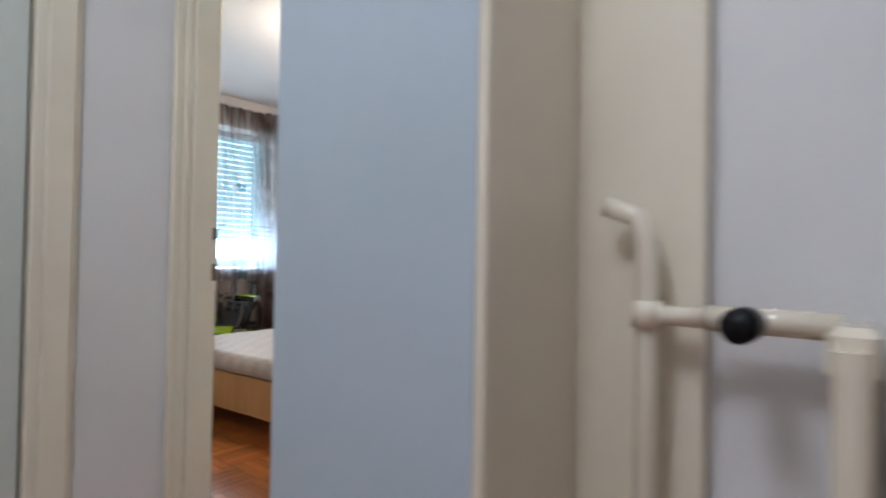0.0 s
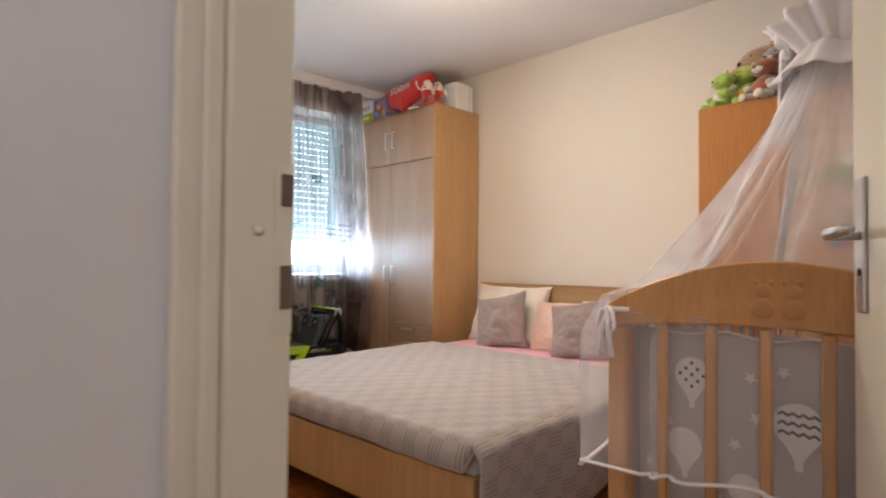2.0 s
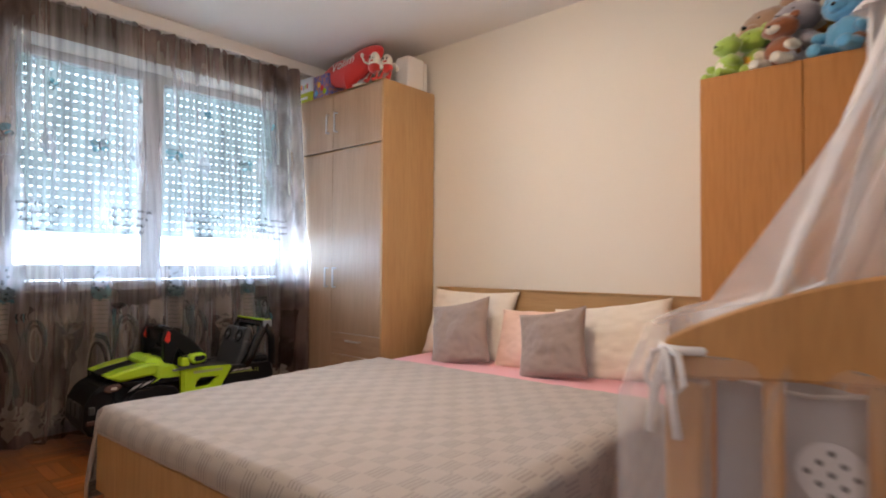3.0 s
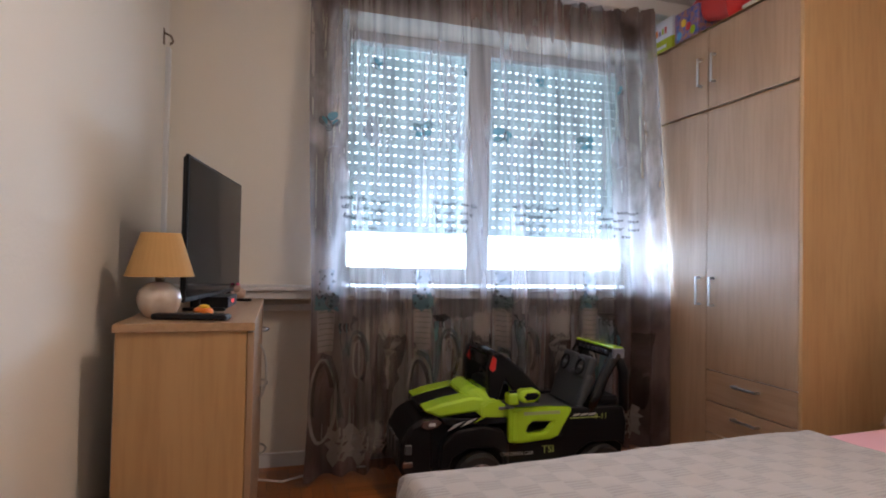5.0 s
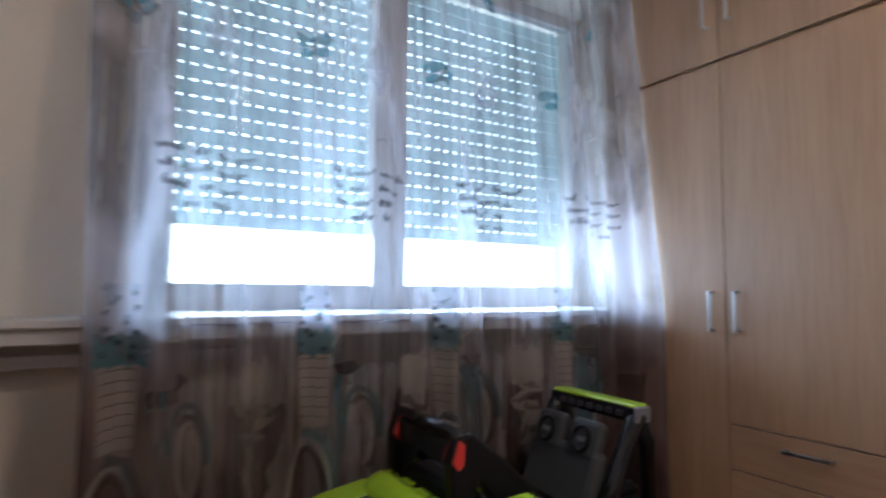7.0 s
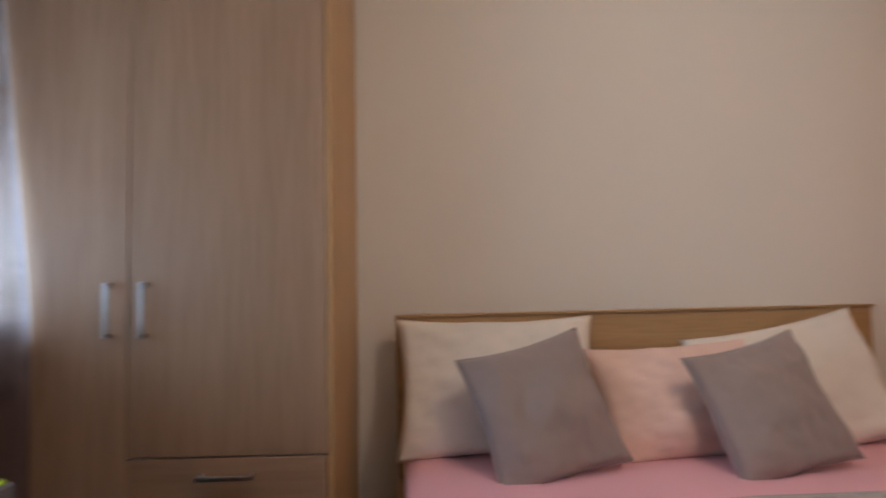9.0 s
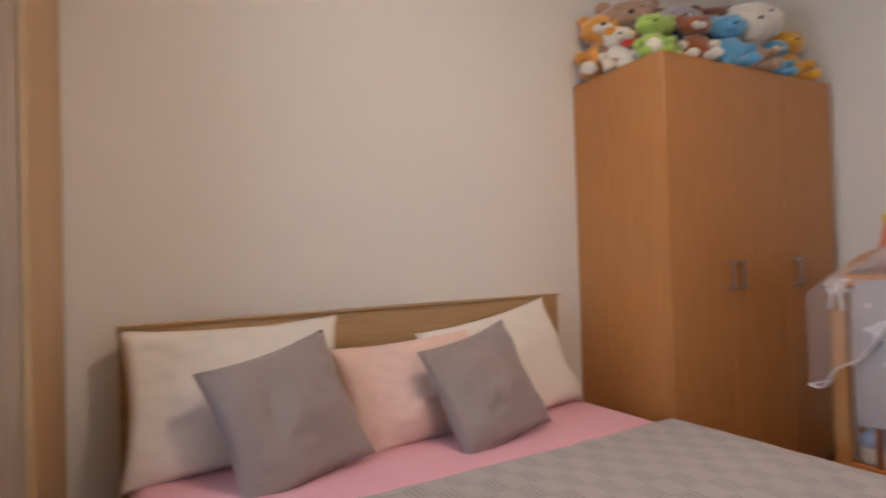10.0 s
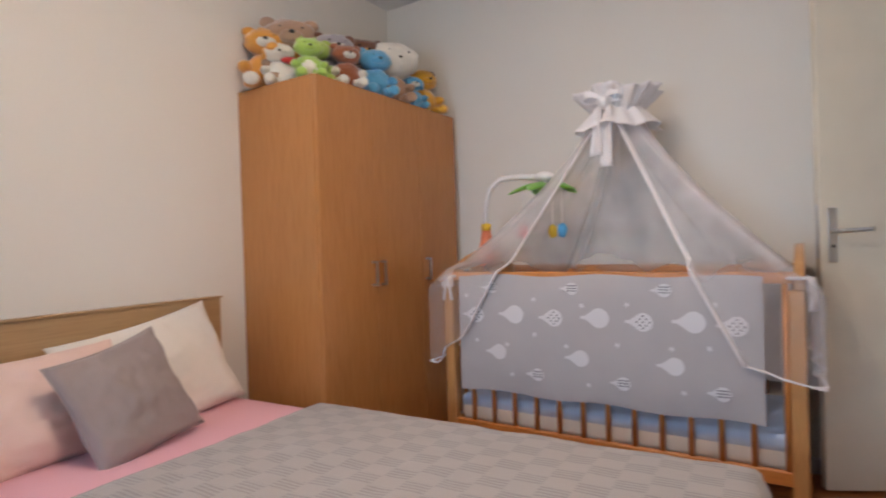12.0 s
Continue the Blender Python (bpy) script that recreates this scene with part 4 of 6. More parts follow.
BIKES = (1.128, 1.592, 2.030, 2.530)
for n, bx in enumerate(BIKES):
    butterfly(bx + 0.005, 1.70, 0.052, (35, 8, -12, 6)[n])
    butterfly(bx + 0.235, 2.02, (0.034, 0.024, 0.032, 0.026)[n], (60, 85, 20, 75)[n])
    on_curtain("print_diamond", [(bx + 0.205 - 0.045, 1.665), (bx + 0.205, 1.575), (bx + 0.205 + 0.045, 1.665), (bx + 0.205, 1.765)], M["print_cool"])
    for line, length in enumerate((0.24, 0.22, 0.19, 0.09)):
        scribble(bx + 0.055 + (0.07 if line == 3 else 0.006 * line), 1.325 - line * 0.046, length, n * 7 + line)
    for k in range(10):
        x, z = bx + 0.10 + 0.10 * math.sin(k * 2.3 + n), 1.42 + 0.075 * k
        stroke([(x, z), (x + 0.02, z + 0.012), (x + 0.045, z + 0.004)], 0.004, M["print_cool"], "pale_swash")
    # a basket of flowers on a bicycle
    patch("print_basket", M["print_pale"], bx - 0.045, bx + 0.042, 0.600, 0.795, waist=0.18)
    for r in range(7):
        stroke([(bx - 0.036 + 0.012 * k, 0.625 + r * 0.026 + 0.004 * (k % 2)) for k in range(7)], 0.003, M["print_brown"], "basket_weave")
    patch("print_foliage", M["print_teal"], bx - 0.055, bx + 0.055, 0.790, 0.865, ragged=0.03, seed=n)
    patch("print_bouquet", M["print_cool"], bx - 0.036, bx + 0.036, 0.860, 0.985, waist=0.2, ragged=0.03, seed=n + 5)
    for k in range(16):
        x, z = bx + 0.034 * math.sin(k * 2.4), 0.80 + 0.0115 * k
        on_curtain("print_flower", [(x + 0.009 * math.cos(a), z + 0.009 * math.sin(a)) for a in (0, 1.2, 2.4, 3.6, 4.9)], M["print_dark"] if k % 3 else M["print_teal"])
    stroke([(bx + 0.050, 0.820), (bx + 0.085, 0.850), (bx + 0.125, 0.846)], 0.008, M["print_pale"])
    on_curtain("print_saddle", [(bx + 0.045, 0.765), (bx + 0.13, 0.768), (bx + 0.15, 0.750), (bx + 0.125, 0.728), (bx + 0.075, 0.735)], M["print_dark"])
    for k in range(4):
        stroke([(bx + 0.065 + 0.018 * k, 0.735), (bx + 0.060 + 0.018 * k, 0.715), (bx + 0.068 + 0.018 * k, 0.698)], 0.008, M["print_dark"])
    stroke([(bx + 0.075, 0.735), (bx + 0.080, 0.66), (bx + 0.095, 0.58), (bx + 0.085, 0.50), (bx + 0.070, 0.42)], 0.036, M["print_teal"])
    stroke([(bx - 0.02, 0.585), (bx + 0.02, 0.570), (bx + 0.045, 0.50), (bx + 0.055, 0.40), (bx + 0.075, 0.30)], 0.026, M["print_teal"])
    stroke(oval(bx + 0.148, 0.575, 0.042, 0.115, 175, -10), 0.016, M["print_teal"])
    stroke(oval(bx + 0.150, 0.560, 0.032, 0.105, 130, -60), 0.012, M["print_brown"])
    stroke(oval(bx + 0.150, 0.560, 0.020, 0.085), 0.008, M["print_pale"])
    stroke(oval(bx - 0.012, 0.375, 0.062, 0.190), 0.014, M["print_pale"])
    stroke(oval(bx - 0.012, 0.375, 0.048, 0.165, 200, 20), 0.018, M["print_brown"])
    patch("print_shadow", M["print_brown"], bx + 0.22, bx + 0.36, 0.25, 0.66, waist=0.3, lean=0.05, ragged=0.05, seed=n + 2)
    patch("print_ground", M["print_pale"], bx + 0.02, bx + 0.30, 0.10, 0.25, ragged=0.08, seed=n + 9)
    patch("print_wall", M["print_pale"], bx + 0.27, bx + 0.36, 0.42, 0.78, waist=0.5, ragged=0.06, seed=n + 4) if bx < 2.5 else None
rail = thing("curtain_rail", "white ceiling curtain rail above the window", "curtain rail")
box("rail", X0 + 0.30, 3.49, 5.085, 5.165, H - 0.085, H - 0.001, M["white"], rail, 0.004)
for k in range(26):
    x = CX0 + 0.01 + k * 0.077
    lathe("glider", [(0.006, 2.505), (0.006, 2.517)], M["white"], rail, Matrix.Translation((x, curtain_y(x, 2.50), 0)), sides=8)

# ---- ceiling lamp ----
M["lamp_glass"] = material("lit_opal_glass", (1.0, 0.72, 0.46), 0.3, emission=16.0)
cl = thing("ceiling_light", "round lit opal glass ceiling light", "ceiling light", (1.97, 2.97, H))
lathe("base", [(0.10, -0.03), (0.11, -0.0)], M["white"], cl)
lathe("shade", [(0.012, -0.115), (0.07, -0.108), (0.12, -0.09), (0.155, -0.062), (0.16, -0.045), (0.14, -0.03)], M["lamp_glass"], cl, sides=32)

# ---- dresser and what stands on it ----
def pull_east(parent, x, y, z, upright=True, length=0.13):
    h = length / 2
    n = 8
    pts = []
    for k in range(n + 1):
        s = -h + length * k / n
        out = 0.006 + 0.024 * math.sin(math.pi * k / n) ** 0.6
        pts.append((x + out, y, z + s) if upright else (x + out, y + s, z))
    return tube("handle", pts, 0.0045, M["steel"], parent, 6, "satin steel bow handle")


DX, DTOP = 0.848, 0.845
dr = thing("dresser", "pale oak dresser with doors and drawers under the television", "dresser", (0, 0, 0))
box("side_panel", 0.485, DX - 0.022, 4.005, 4.023, 0, DTOP - 0.024, M["oak_side"], dr)
box("side_panel", 0.485, DX - 0.022, 4.975, 4.993, 0, DTOP - 0.024, M["oak_side"], dr)
box("top_panel", 0.48, DX, 3.995, 5.005, DTOP - 0.024, DTOP, M["oak_top"], dr)
box("back_panel", 0.480, 0.4845, 4.023, 4.975, 0.03, DTOP - 0.03, M["white"], dr)
d = box("door", DX - 0.020, DX - 0.002, 4.006, 4.46, 0.05, DTOP - 0.028, M["oak_v"], dr, 0.0015)
pull_east(d, DX - 0.002, 4.42, 0.62, True, 0.20)
for z0, z1 in ((0.60, 0.816), (0.33, 0.595), (0.05, 0.325)):
    d = box("drawer", DX - 0.020, DX - 0.002, 4.464, 4.992, z0, z1, M["oak_v"], dr, 0.0015)
    pull_east(d, DX - 0.002, 4.73, z1 - 0.08, False, 0.13)
box("plinth", DX - 0.06, DX - 0.04, 4.023, 4.975, 0, 0.05, M["oak_side"], dr)

tv = thing("television", "black flat television on a low stand on the dresser", "television", (0.68, 4.607, DTOP), -8.3)
box("housing", -0.016, -0.006, -0.383, 0.383, 0.048, 0.508, M["black"], tv, 0.003)
box("back_bulge", -0.045, -0.0165, -0.22, 0.22, 0.08, 0.38, M["black"], tv, 0.008)
box("bezel", -0.008, 0.004, -0.39, 0.39, 0.04, 0.515, M["black"], tv, 0.003)
box("screen", 0.0041, 0.0052, -0.380, 0.380, 0.056, 0.505, M["screen"], tv, 0)
box("foot", -0.05, 0.09, -0.24, -0.22, 0.0, 0.012, M["black"], tv, 0.003)
box("foot", -0.05, 0.09, 0.22, 0.24, 0.0, 0.012, M["black"], tv, 0.003)
box("stem", -0.015, 0.005, -0.24, -0.22, 0.012, 0.06, M["black"], tv, 0.002)
box("stem", -0.015, 0.005, 0.22, 0.24, 0.012, 0.06, M["black"], tv, 0.002)

M["shade"] = material("ochre_lampshade_cloth", (0.55, 0.33, 0.13), 0.9, bump=0.3, bump_scale=300)
M["ceramic"] = material("swirled_glazed_ceramic", (0.72, 0.66, 0.60), 0.2, mottle=0.6, mottle_scale=14, second=(0.42, 0.27, 0.18), coat=0.5)
lamp = thing("table_lamp", "small table lamp with ochre shade and swirled ceramic base", "table lamp", (0.56, 4.185, DTOP))
lathe("base", [(0.035, 0), (0.042, 0.004), (0.058, 0.03), (0.064, 0.055), (0.058, 0.082), (0.035, 0.103), (0.018, 0.108)], M["ceramic"], lamp)
lathe("stem", [(0.014, 0.106), (0.014, 0.135)], M["dark_steel"], lamp, sides=14)
bm = bmesh.new()
add_lathe(bm, [(0.098, 0.125), (0.056, 0.258), (0.055, 0.258), (0.0965, 0.126)], sides=32)
mesh_ob("shade", bm, M["shade"], lamp, smooth=False)

stb = thing("set_top_box", "black set-top box with red digits under the television", "set-top box", (0.675, 4.58, DTOP), -4)
box("case", -0.06, 0.07, -0.11, 0.11, 0.001, 0.042, M["black"], stb, 0.003)
M["led"] = material("red_digits", (1.0, 0.03, 0.03), 0.5, emission=2.0)
box("display", 0.0701, 0.0705, -0.03, 0.02, 0.017, 0.028, M["led"], stb, 0)
rc = thing("remote_control", "long black remote control on the dresser", "remote control", (0.665, 4.09, DTOP), 75)
box("body", -0.025, 0.025, -0.11, 0.11, 0.001, 0.018, M["black"], rc, 0.005)
for i in range(7):
    for j in (-1, 0, 1):
        box("button", j * 0.014 - 0.004, j * 0.014 + 0.004, -0.09 + i * 0.022, -0.08 + i * 0.022, 0.018, 0.020, M["grey_plastic"], rc, 0.001)
M["orange"] = material("orange_plastic", (0.85, 0.22, 0.02), 0.35, coat=0.3)
M["yellow"] = material("yellow_plastic", (0.85, 0.55, 0.04), 0.4)
toy = thing("toy", "small orange and yellow plastic toy beside the remote", "toy", (0.685, 4.20, DTOP), 20)
ball("body", (0, 0, 0.016), (0.028, 0.055, 0.016), M["orange"], toy)
ball("top", (0.0, -0.01, 0.030), (0.016, 0.028, 0.008), M["yellow"], toy)
ball("tip", (0.005, 0.058, 0.012), (0.014, 0.018, 0.010), M["yellow"], toy)
M["shell"] = material("blush_ceramic", (0.70, 0.52, 0.44), 0.35, mottle=0.6, mottle_scale=30, second=(0.45, 0.27, 0.22), coat=0.4)
M["pink"] = material("bright_pink", (0.75, 0.12, 0.28), 0.5)
sh = thing("seashell", "mottled seashell ornament on the dresser", "ornament", (0.70, 4.87, DTOP))
ball("shell", (0, 0, 0.024), (0.035, 0.042, 0.024), M["shell"], sh, wobble=0.25, seed=3)
fg = thing("figurine", "small cream lying figurine with a pink tip on the dresser", "ornament", (0.745, 4.94, DTOP))
ball("body", (0, 0, 0.026), (0.028, 0.038, 0.026), M["shell"], fg)
ball("head", (-0.01, -0.03, 0.052), 0.018, M["shell"], fg)
ball("nose", (-0.005, -0.035, 0.068), 0.008, M["pink"], fg)
fg = thing("ornament", "bright pink round ornament behind the television", "ornament", (0.68, 4.97, DTOP))
lathe("stem", [(0.015, 0), (0.012, 0.06)], M["white"], fg, sides=12)
ball("bead", (0, 0, 0.082), 0.024, M["pink"], fg)

hook = thing("wall_hook", "old metal hook on the wall in the window corner", "hook", (X0 + 0.002, 5.06, 2.02))
box("plate", 0, 0.004, -0.012, 0.012, -0.03, 0.04, M["dark_steel"], hook, 0.001)
tube("hook", [(0.004, 0, 0.02), (0.03, 0, 0.01), (0.04, 0, -0.015), (0.028, 0, -0.03)], 0.005, M["dark_steel"], hook, 8)
tagged(box("corner_conduit", X0, X0 + 0.02, 5.12, 5.16, 0.86, 2.0, M["frame"], None, 0.003), "thin painted conduit in the window corner", kind="structure")
cable = thing("power_cable", "white power cable lying on the parquet by the dresser", "cable", (0, 0, 0))
tube("cord", [(0.78, 5.05, 0.008), (0.95, 4.98, 0.006), (1.05, 5.03, 0.006), (1.2, 5.10, 0.006), (1.35, 5.08, 0.006)], 0.005, M["white"], cable, 6)
box("plug", 0.72, 0.79, 5.03, 5.07, 0.0, 0.04, M["white"], cable, 0.008)

# ---- ride-on car ----
M["lens"] = material("clear_lens", (0.55, 0.52, 0.50), 0.08, coat=0.8)
M["amber"] = material("smoked_lens", (0.10, 0.06, 0.055), 0.15, coat=0.6)
M["tyre"] = material("black_toy_tyre", (0.010, 0.010, 0.011), 0.6, bump=0.4, bump_scale=120)
M["hubcap"] = material("silver_hub_plastic", (0.42, 0.36, 0.33), 0.4, metal=0.5)
car = thing("ride_on_car", "lime green and black electric ride-on toy car under the window", "toy car", (1.475, 4.565, 0), -1.5)
CW = 0.37
prism("body", [(-0.02, 0.10), (-0.04, 0.26), (0.00, 0.355), (0.10, 0.385), (0.40, 0.40), (0.43, 0.36), (0.44, 0.27), (0.68, 0.27), (0.72, 0.375), (0.96, 0.375), (1.0, 0.35), (0.99, 0.14), (0.96, 0.10), (0.72, 0.075), (0.30, 0.075)], "y", 0.025, CW - 0.025, M["black"], car, 0.012)
for y0, y1 in ((-0.015, 0.05), (CW - 0.05, CW + 0.015)):
    prism("wheel_arch", [(0.10, 0.16), (0.11, 0.26), (0.17, 0.315), (0.28, 0.33), (0.38, 0.31), (0.41, 0.25), (0.41, 0.15), (0.395, 0.15), (0.385, 0.205), (0.34, 0.235), (0.22, 0.235), (0.16, 0.205), (0.14, 0.16)], "y", y0, y1, M["black"], car, 0.006)
    prism("side_skirt", [(0.40, 0.075), (0.40, 0.27), (0.66, 0.27), (0.70, 0.385), (0.97, 0.38), (0.99, 0.31), (0.98, 0.20), (0.94, 0.225), (0.80, 0.225), (0.74, 0.19), (0.72, 0.075)], "y", y0 + 0.008, y1 - 0.006, M["black"], car, 0.006)
    prism("side_crease", [(0.10, 0.375), (0.24, 0.365), (0.40, 0.375), (0.40, 0.335), (0.22, 0.33), (0.12, 0.34)], "y", y0 + 0.003, y1 - 0.010, M["black_gloss"], car, 0.006)
for y0, y1, turn in ((0.0, 0.115, 1), (CW - 0.115, CW, -1)):
    prism("bonnet_side", [(0.03, 0.405), (0.10, 0.372), (0.22, 0.385), (0.36, 0.395), (0.35, 0.44), (0.24, 0.452), (0.12, 0.432)], "y", min(y0, y1), max(y0, y1), M["lime"], car, 0.010)
prism("bonnet_panel", [(0.04, 0.37), (0.03, 0.405), (0.11, 0.426), (0.22, 0.446), (0.24, 0.40)], "y", 0.11, CW - 0.11, M["black"], car, 0.004)
bm = bmesh.new()
vs = []
for y, dx, dz in ((-0.012, 0.07, -0.045), (0.045, 0.015, 0.0), (0.10, 0.0, 0.006), (CW - 0.10, 0.0, 0.006), (CW - 0.045, 0.015, 0.0), (CW + 0.012, 0.07, -0.045)):
    vs.append([bm.verts.new((x + dx, y, z + dz)) for x, z in ((0.215, 0.41), (0.215, 0.455), (0.245, 0.478), (0.275, 0.480), (0.335, 0.455), (0.345, 0.40))])
for a, b in zip(vs, vs[1:]):
    for k in range(6):
        j = (k + 1) % 6
        bm.faces.new((a[k], b[k], b[j], a[j]))
bm.faces.new(vs[0])
bm.faces.new(vs[-1][::-1])
bmesh.ops.recalc_face_normals(bm, faces=bm.faces)
bmesh.ops.bevel(bm, geom=bm.edges[:], offset=0.005, segments=2, affect="EDGES")
mesh_ob("cowl", bm, M["lime"], car)
for y in (0.07, 0.14, CW - 0.14):
    box("cowl_groove", 0.285, 0.325, y - 0.028, y + 0.028, -0.001, 0.001, M["lime"], car, 0, turn=Matrix.Translation((0.0, 0, 0.472)))
prism("front_bumper", [(-0.03, 0.10), (-0.065, 0.16), (-0.06, 0.27), (-0.02, 0.34), (0.05, 0.37), (0.08, 0.33), (0.08, 0.10)], "y", 0.01, CW - 0.01, M["black"], car, 0.015)
for y0 in (0.07, 0.155, 0.24):
    box("grille_slot", -0.070, -0.052, y0, y0 + 0.06, 0.19, 0.27, M["grey_plastic"], car, 0.004)
for y, s in ((0.0, -1), (CW, 1)):
    lo, hi = sorted((y + s * 0.004, y - s * 0.03))
    hl = prism("headlight", [(0.02, 0.335), (0.03, 0.362), (0.09, 0.366), (0.115, 0.352), (0.09, 0.33), (0.05, 0.322)], "y", lo, hi, M["amber"], car, 0.005, "smoked plastic headlight")
    prism("reflector", [(0.05, 0.338), (0.055, 0.355), (0.085, 0.355), (0.085, 0.338)], "y", lo - 0.001 if s < 0 else lo, hi if s < 0 else hi + 0.001, M["lens"], hl, 0.003)
    box("fog_light", -0.055, -0.010, min(y, y - s * 0.04), max(y, y - s * 0.04), 0.17, 0.195, M["amber"], car, 0.004)
    box("bumper_insert", -0.045, -0.015, min(y, y - s * 0.03), max(y, y - s * 0.03), 0.225, 0.265, M["grey_plastic"], car, 0.004)
    for k in range(3):
        x = 0.13 + k * 0.058
        prism("side_stripe", [(x, 0.318 + k * 0.014), (x + 0.045, 0.338 + k * 0.014), (x + 0.075, 0.358 + k * 0.010), (x + 0.03, 0.344 + k * 0.012)], "y", *sorted((y + s * 0.015, y + s * 0.0165)), M["decal_white"] if k < 2 else M["lime"], car, 0)
for x in (0.28, 0.865):
    for y, s in ((0.02, -1), (CW - 0.02, 1)):
        bm = bmesh.new()
        m = Matrix.Translation((x, y, 0.108)) @ pose(0, 0, 0, -90 * s)
        add_lathe(bm, [(0.065, -0.05), (0.096, -0.048), (0.108, -0.035), (0.108, 0.03), (0.096, 0.045), (0.068, 0.045)], m, 28)
        w = mesh_ob("wheel", bm, M["tyre"], car, "black plastic wheel with silver hub")
        bm = bmesh.new()
        add_lathe(bm, [(0.066, 0.038), (0.068, 0.049), (0.056, 0.040), (0.03, 0.042), (0.018, 0.054), (0.004, 0.056)], m, 20)
        mesh_ob("hub", bm, M["hubcap"], w)
        for k in range(6):
            tread = Matrix.Translation((x, y, 0.108)) @ pose(0, 0, 0, 0, 60 * k, 0)
            box("spoke", -0.010, 0.010, s * 0.047 - 0.004, s * 0.047 + 0.004, 0.015, 0.064, M["hubcap"], w, 0.001, turn=tread)


def door_panel(y):
    bm = bmesh.new()
    outer = [(0.405, 0.255), (0.40, 0.402), (0.56, 0.402), (0.70, 0.395), (0.695, 0.375), (0.635, 0.275), (0.60, 0.262), (0.46, 0.252)]
    inner = [(0.480, 0.292), (0.490, 0.325), (0.515, 0.343), (0.612, 0.340), (0.612, 0.332), (0.580, 0.298), (0.565, 0.292), (0.50, 0.288)]
    rings = [[bm.verts.new((x, yy, z)) for x, z in pts] for yy in (y - 0.018, y + 0.018) for pts in (outer, inner)]
    n = len(outer)
    for k in range(n):
        j = (k + 1) % n
        bm.faces.new((rings[0][k], rings[0][j], rings[1][j], rings[1][k]))
        bm.faces.new((rings[2][j], rings[2][k], rings[3][k], rings[3][j]))
        bm.faces.new((rings[0][j], rings[0][k], rings[2][k], rings[2][j]))
        bm.faces.new((rings[1][k], rings[1][j], rings[3][j], rings[3][k]))
    bmesh.ops.recalc_face_normals(bm, faces=bm.faces)
    bmesh.ops.bevel(bm, geom=[e for e in bm.edges if e.calc_face_angle(0) > 1.2], offset=0.006, segments=2, affect="EDGES")
    door = mesh_ob("door", bm, M["lime"], car, "lime plastic door with an opening")
    s = -1 if y < 0.1 else 1
    box("door_trim", 0.415, 0.44, *sorted((y + s * 0.016, y + s * 0.024)), 0.262, 0.392, M["lime"], door, 0.003)
    box("name_strip", 0.47, 0.64, *sorted((y + s * 0.0185, y + s * 0.0195)), 0.372, 0.386, M["print_grey_lime"], door, 0)
    return door


M["print_grey_lime"] = material("grey_green_decal", (0.33, 0.42, 0.16), 0.4)
door_panel(-0.012)
door_panel(CW + 0.012)
for y, s in ((-0.055, -1), (CW + 0.055, 1)):
    mir = prism("mirror", [(0.42, 0.46), (0.435, 0.492), (0.51, 0.494), (0.53, 0.470), (0.505, 0.438), (0.44, 0.437)], "y", y - 0.028, y + 0.028, M["lime"], car, 0.010)
    prism("mirror_glass", [(0.445, 0.462), (0.458, 0.480), (0.505, 0.480), (0.518, 0.468), (0.50, 0.450), (0.46, 0.449)], "y", *sorted((y + s * 0.024, y + s * 0.0295)), M["black_gloss"], mir, 0.002)
    box("mirror_mount", 0.385, 0.435, *sorted((y + s * 0.01, y - s * 0.05)), 0.425, 0.475, M["lime"], mir, 0.010, segments=2)
    box("mount_tip", 0.395, 0.43, *sorted((y - s * 0.005, y - s * 0.03)), 0.475, 0.483, M["black"], mir, 0.003)
for y in (0.025, CW - 0.025):
    pillar = prism("windscreen_pillar", [(0.315, 0.575), (0.335, 0.632), (0.375, 0.636), (0.47, 0.565), (0.56, 0.475), (0.56, 0.415), (0.48, 0.415), (0.395, 0.52), (0.365, 0.43), (0.32, 0.43)], "y", y - 0.022, y + 0.022, M["black"], car, 0.007)
    prism("red_lamp", [(0.318, 0.574), (0.336, 0.626), (0.352, 0.612), (0.348, 0.566), (0.335, 0.555)], "y", y - 0.0245, y + 0.0245, M["red"], pillar, 0.002)
tube("windscreen_top", [(0.352, 0.02, 0.622), (0.350, CW / 2, 0.628), (0.352, CW - 0.02, 0.622)], 0.020, M["black_gloss"], car, 10)
box("windscreen_panel", 0.330, 0.345, 0.04, CW - 0.04, 0.56, 0.615, M["black_gloss"], car, 0.004)
box("sill_cap", 0.36, 0.43, -0.02, 0.03, 0.398, 0.410, M["steel_plastic"], car, 0.003)
box("dashboard", 0.33, 0.44, 0.05, CW - 0.05, 0.41, 0.50, M["black"], car, 0.03, segments=2)
sw = tube("steering_wheel", [(0.46 + 0.035 * math.cos(a) * 0.5, CW / 2 + 0.07 * math.sin(a), 0.51 + 0.065 * math.cos(a)) for a in [k * math.pi / 9 for k in range(18)]], 0.011, M["black"], car, 8, closed=True)
tube("column", [(0.40, CW / 2, 0.46), (0.46, CW / 2, 0.51)], 0.014, M["black"], sw, 8)
box("seat", 0.47, 0.78, 0.04, CW - 0.04, 0.31, 0.375, M["grey_plastic"], car, 0.02, segments=2)
box("seat_back", 0.0, 0.05, 0.04, CW - 0.04, 0.0, 0.20, M["grey_plastic"], car, 0.02, turn=Matrix.Translation((0.745, 0, 0.34)) @ pose(0, 0, 0, 0, 20, 0), segments=2)
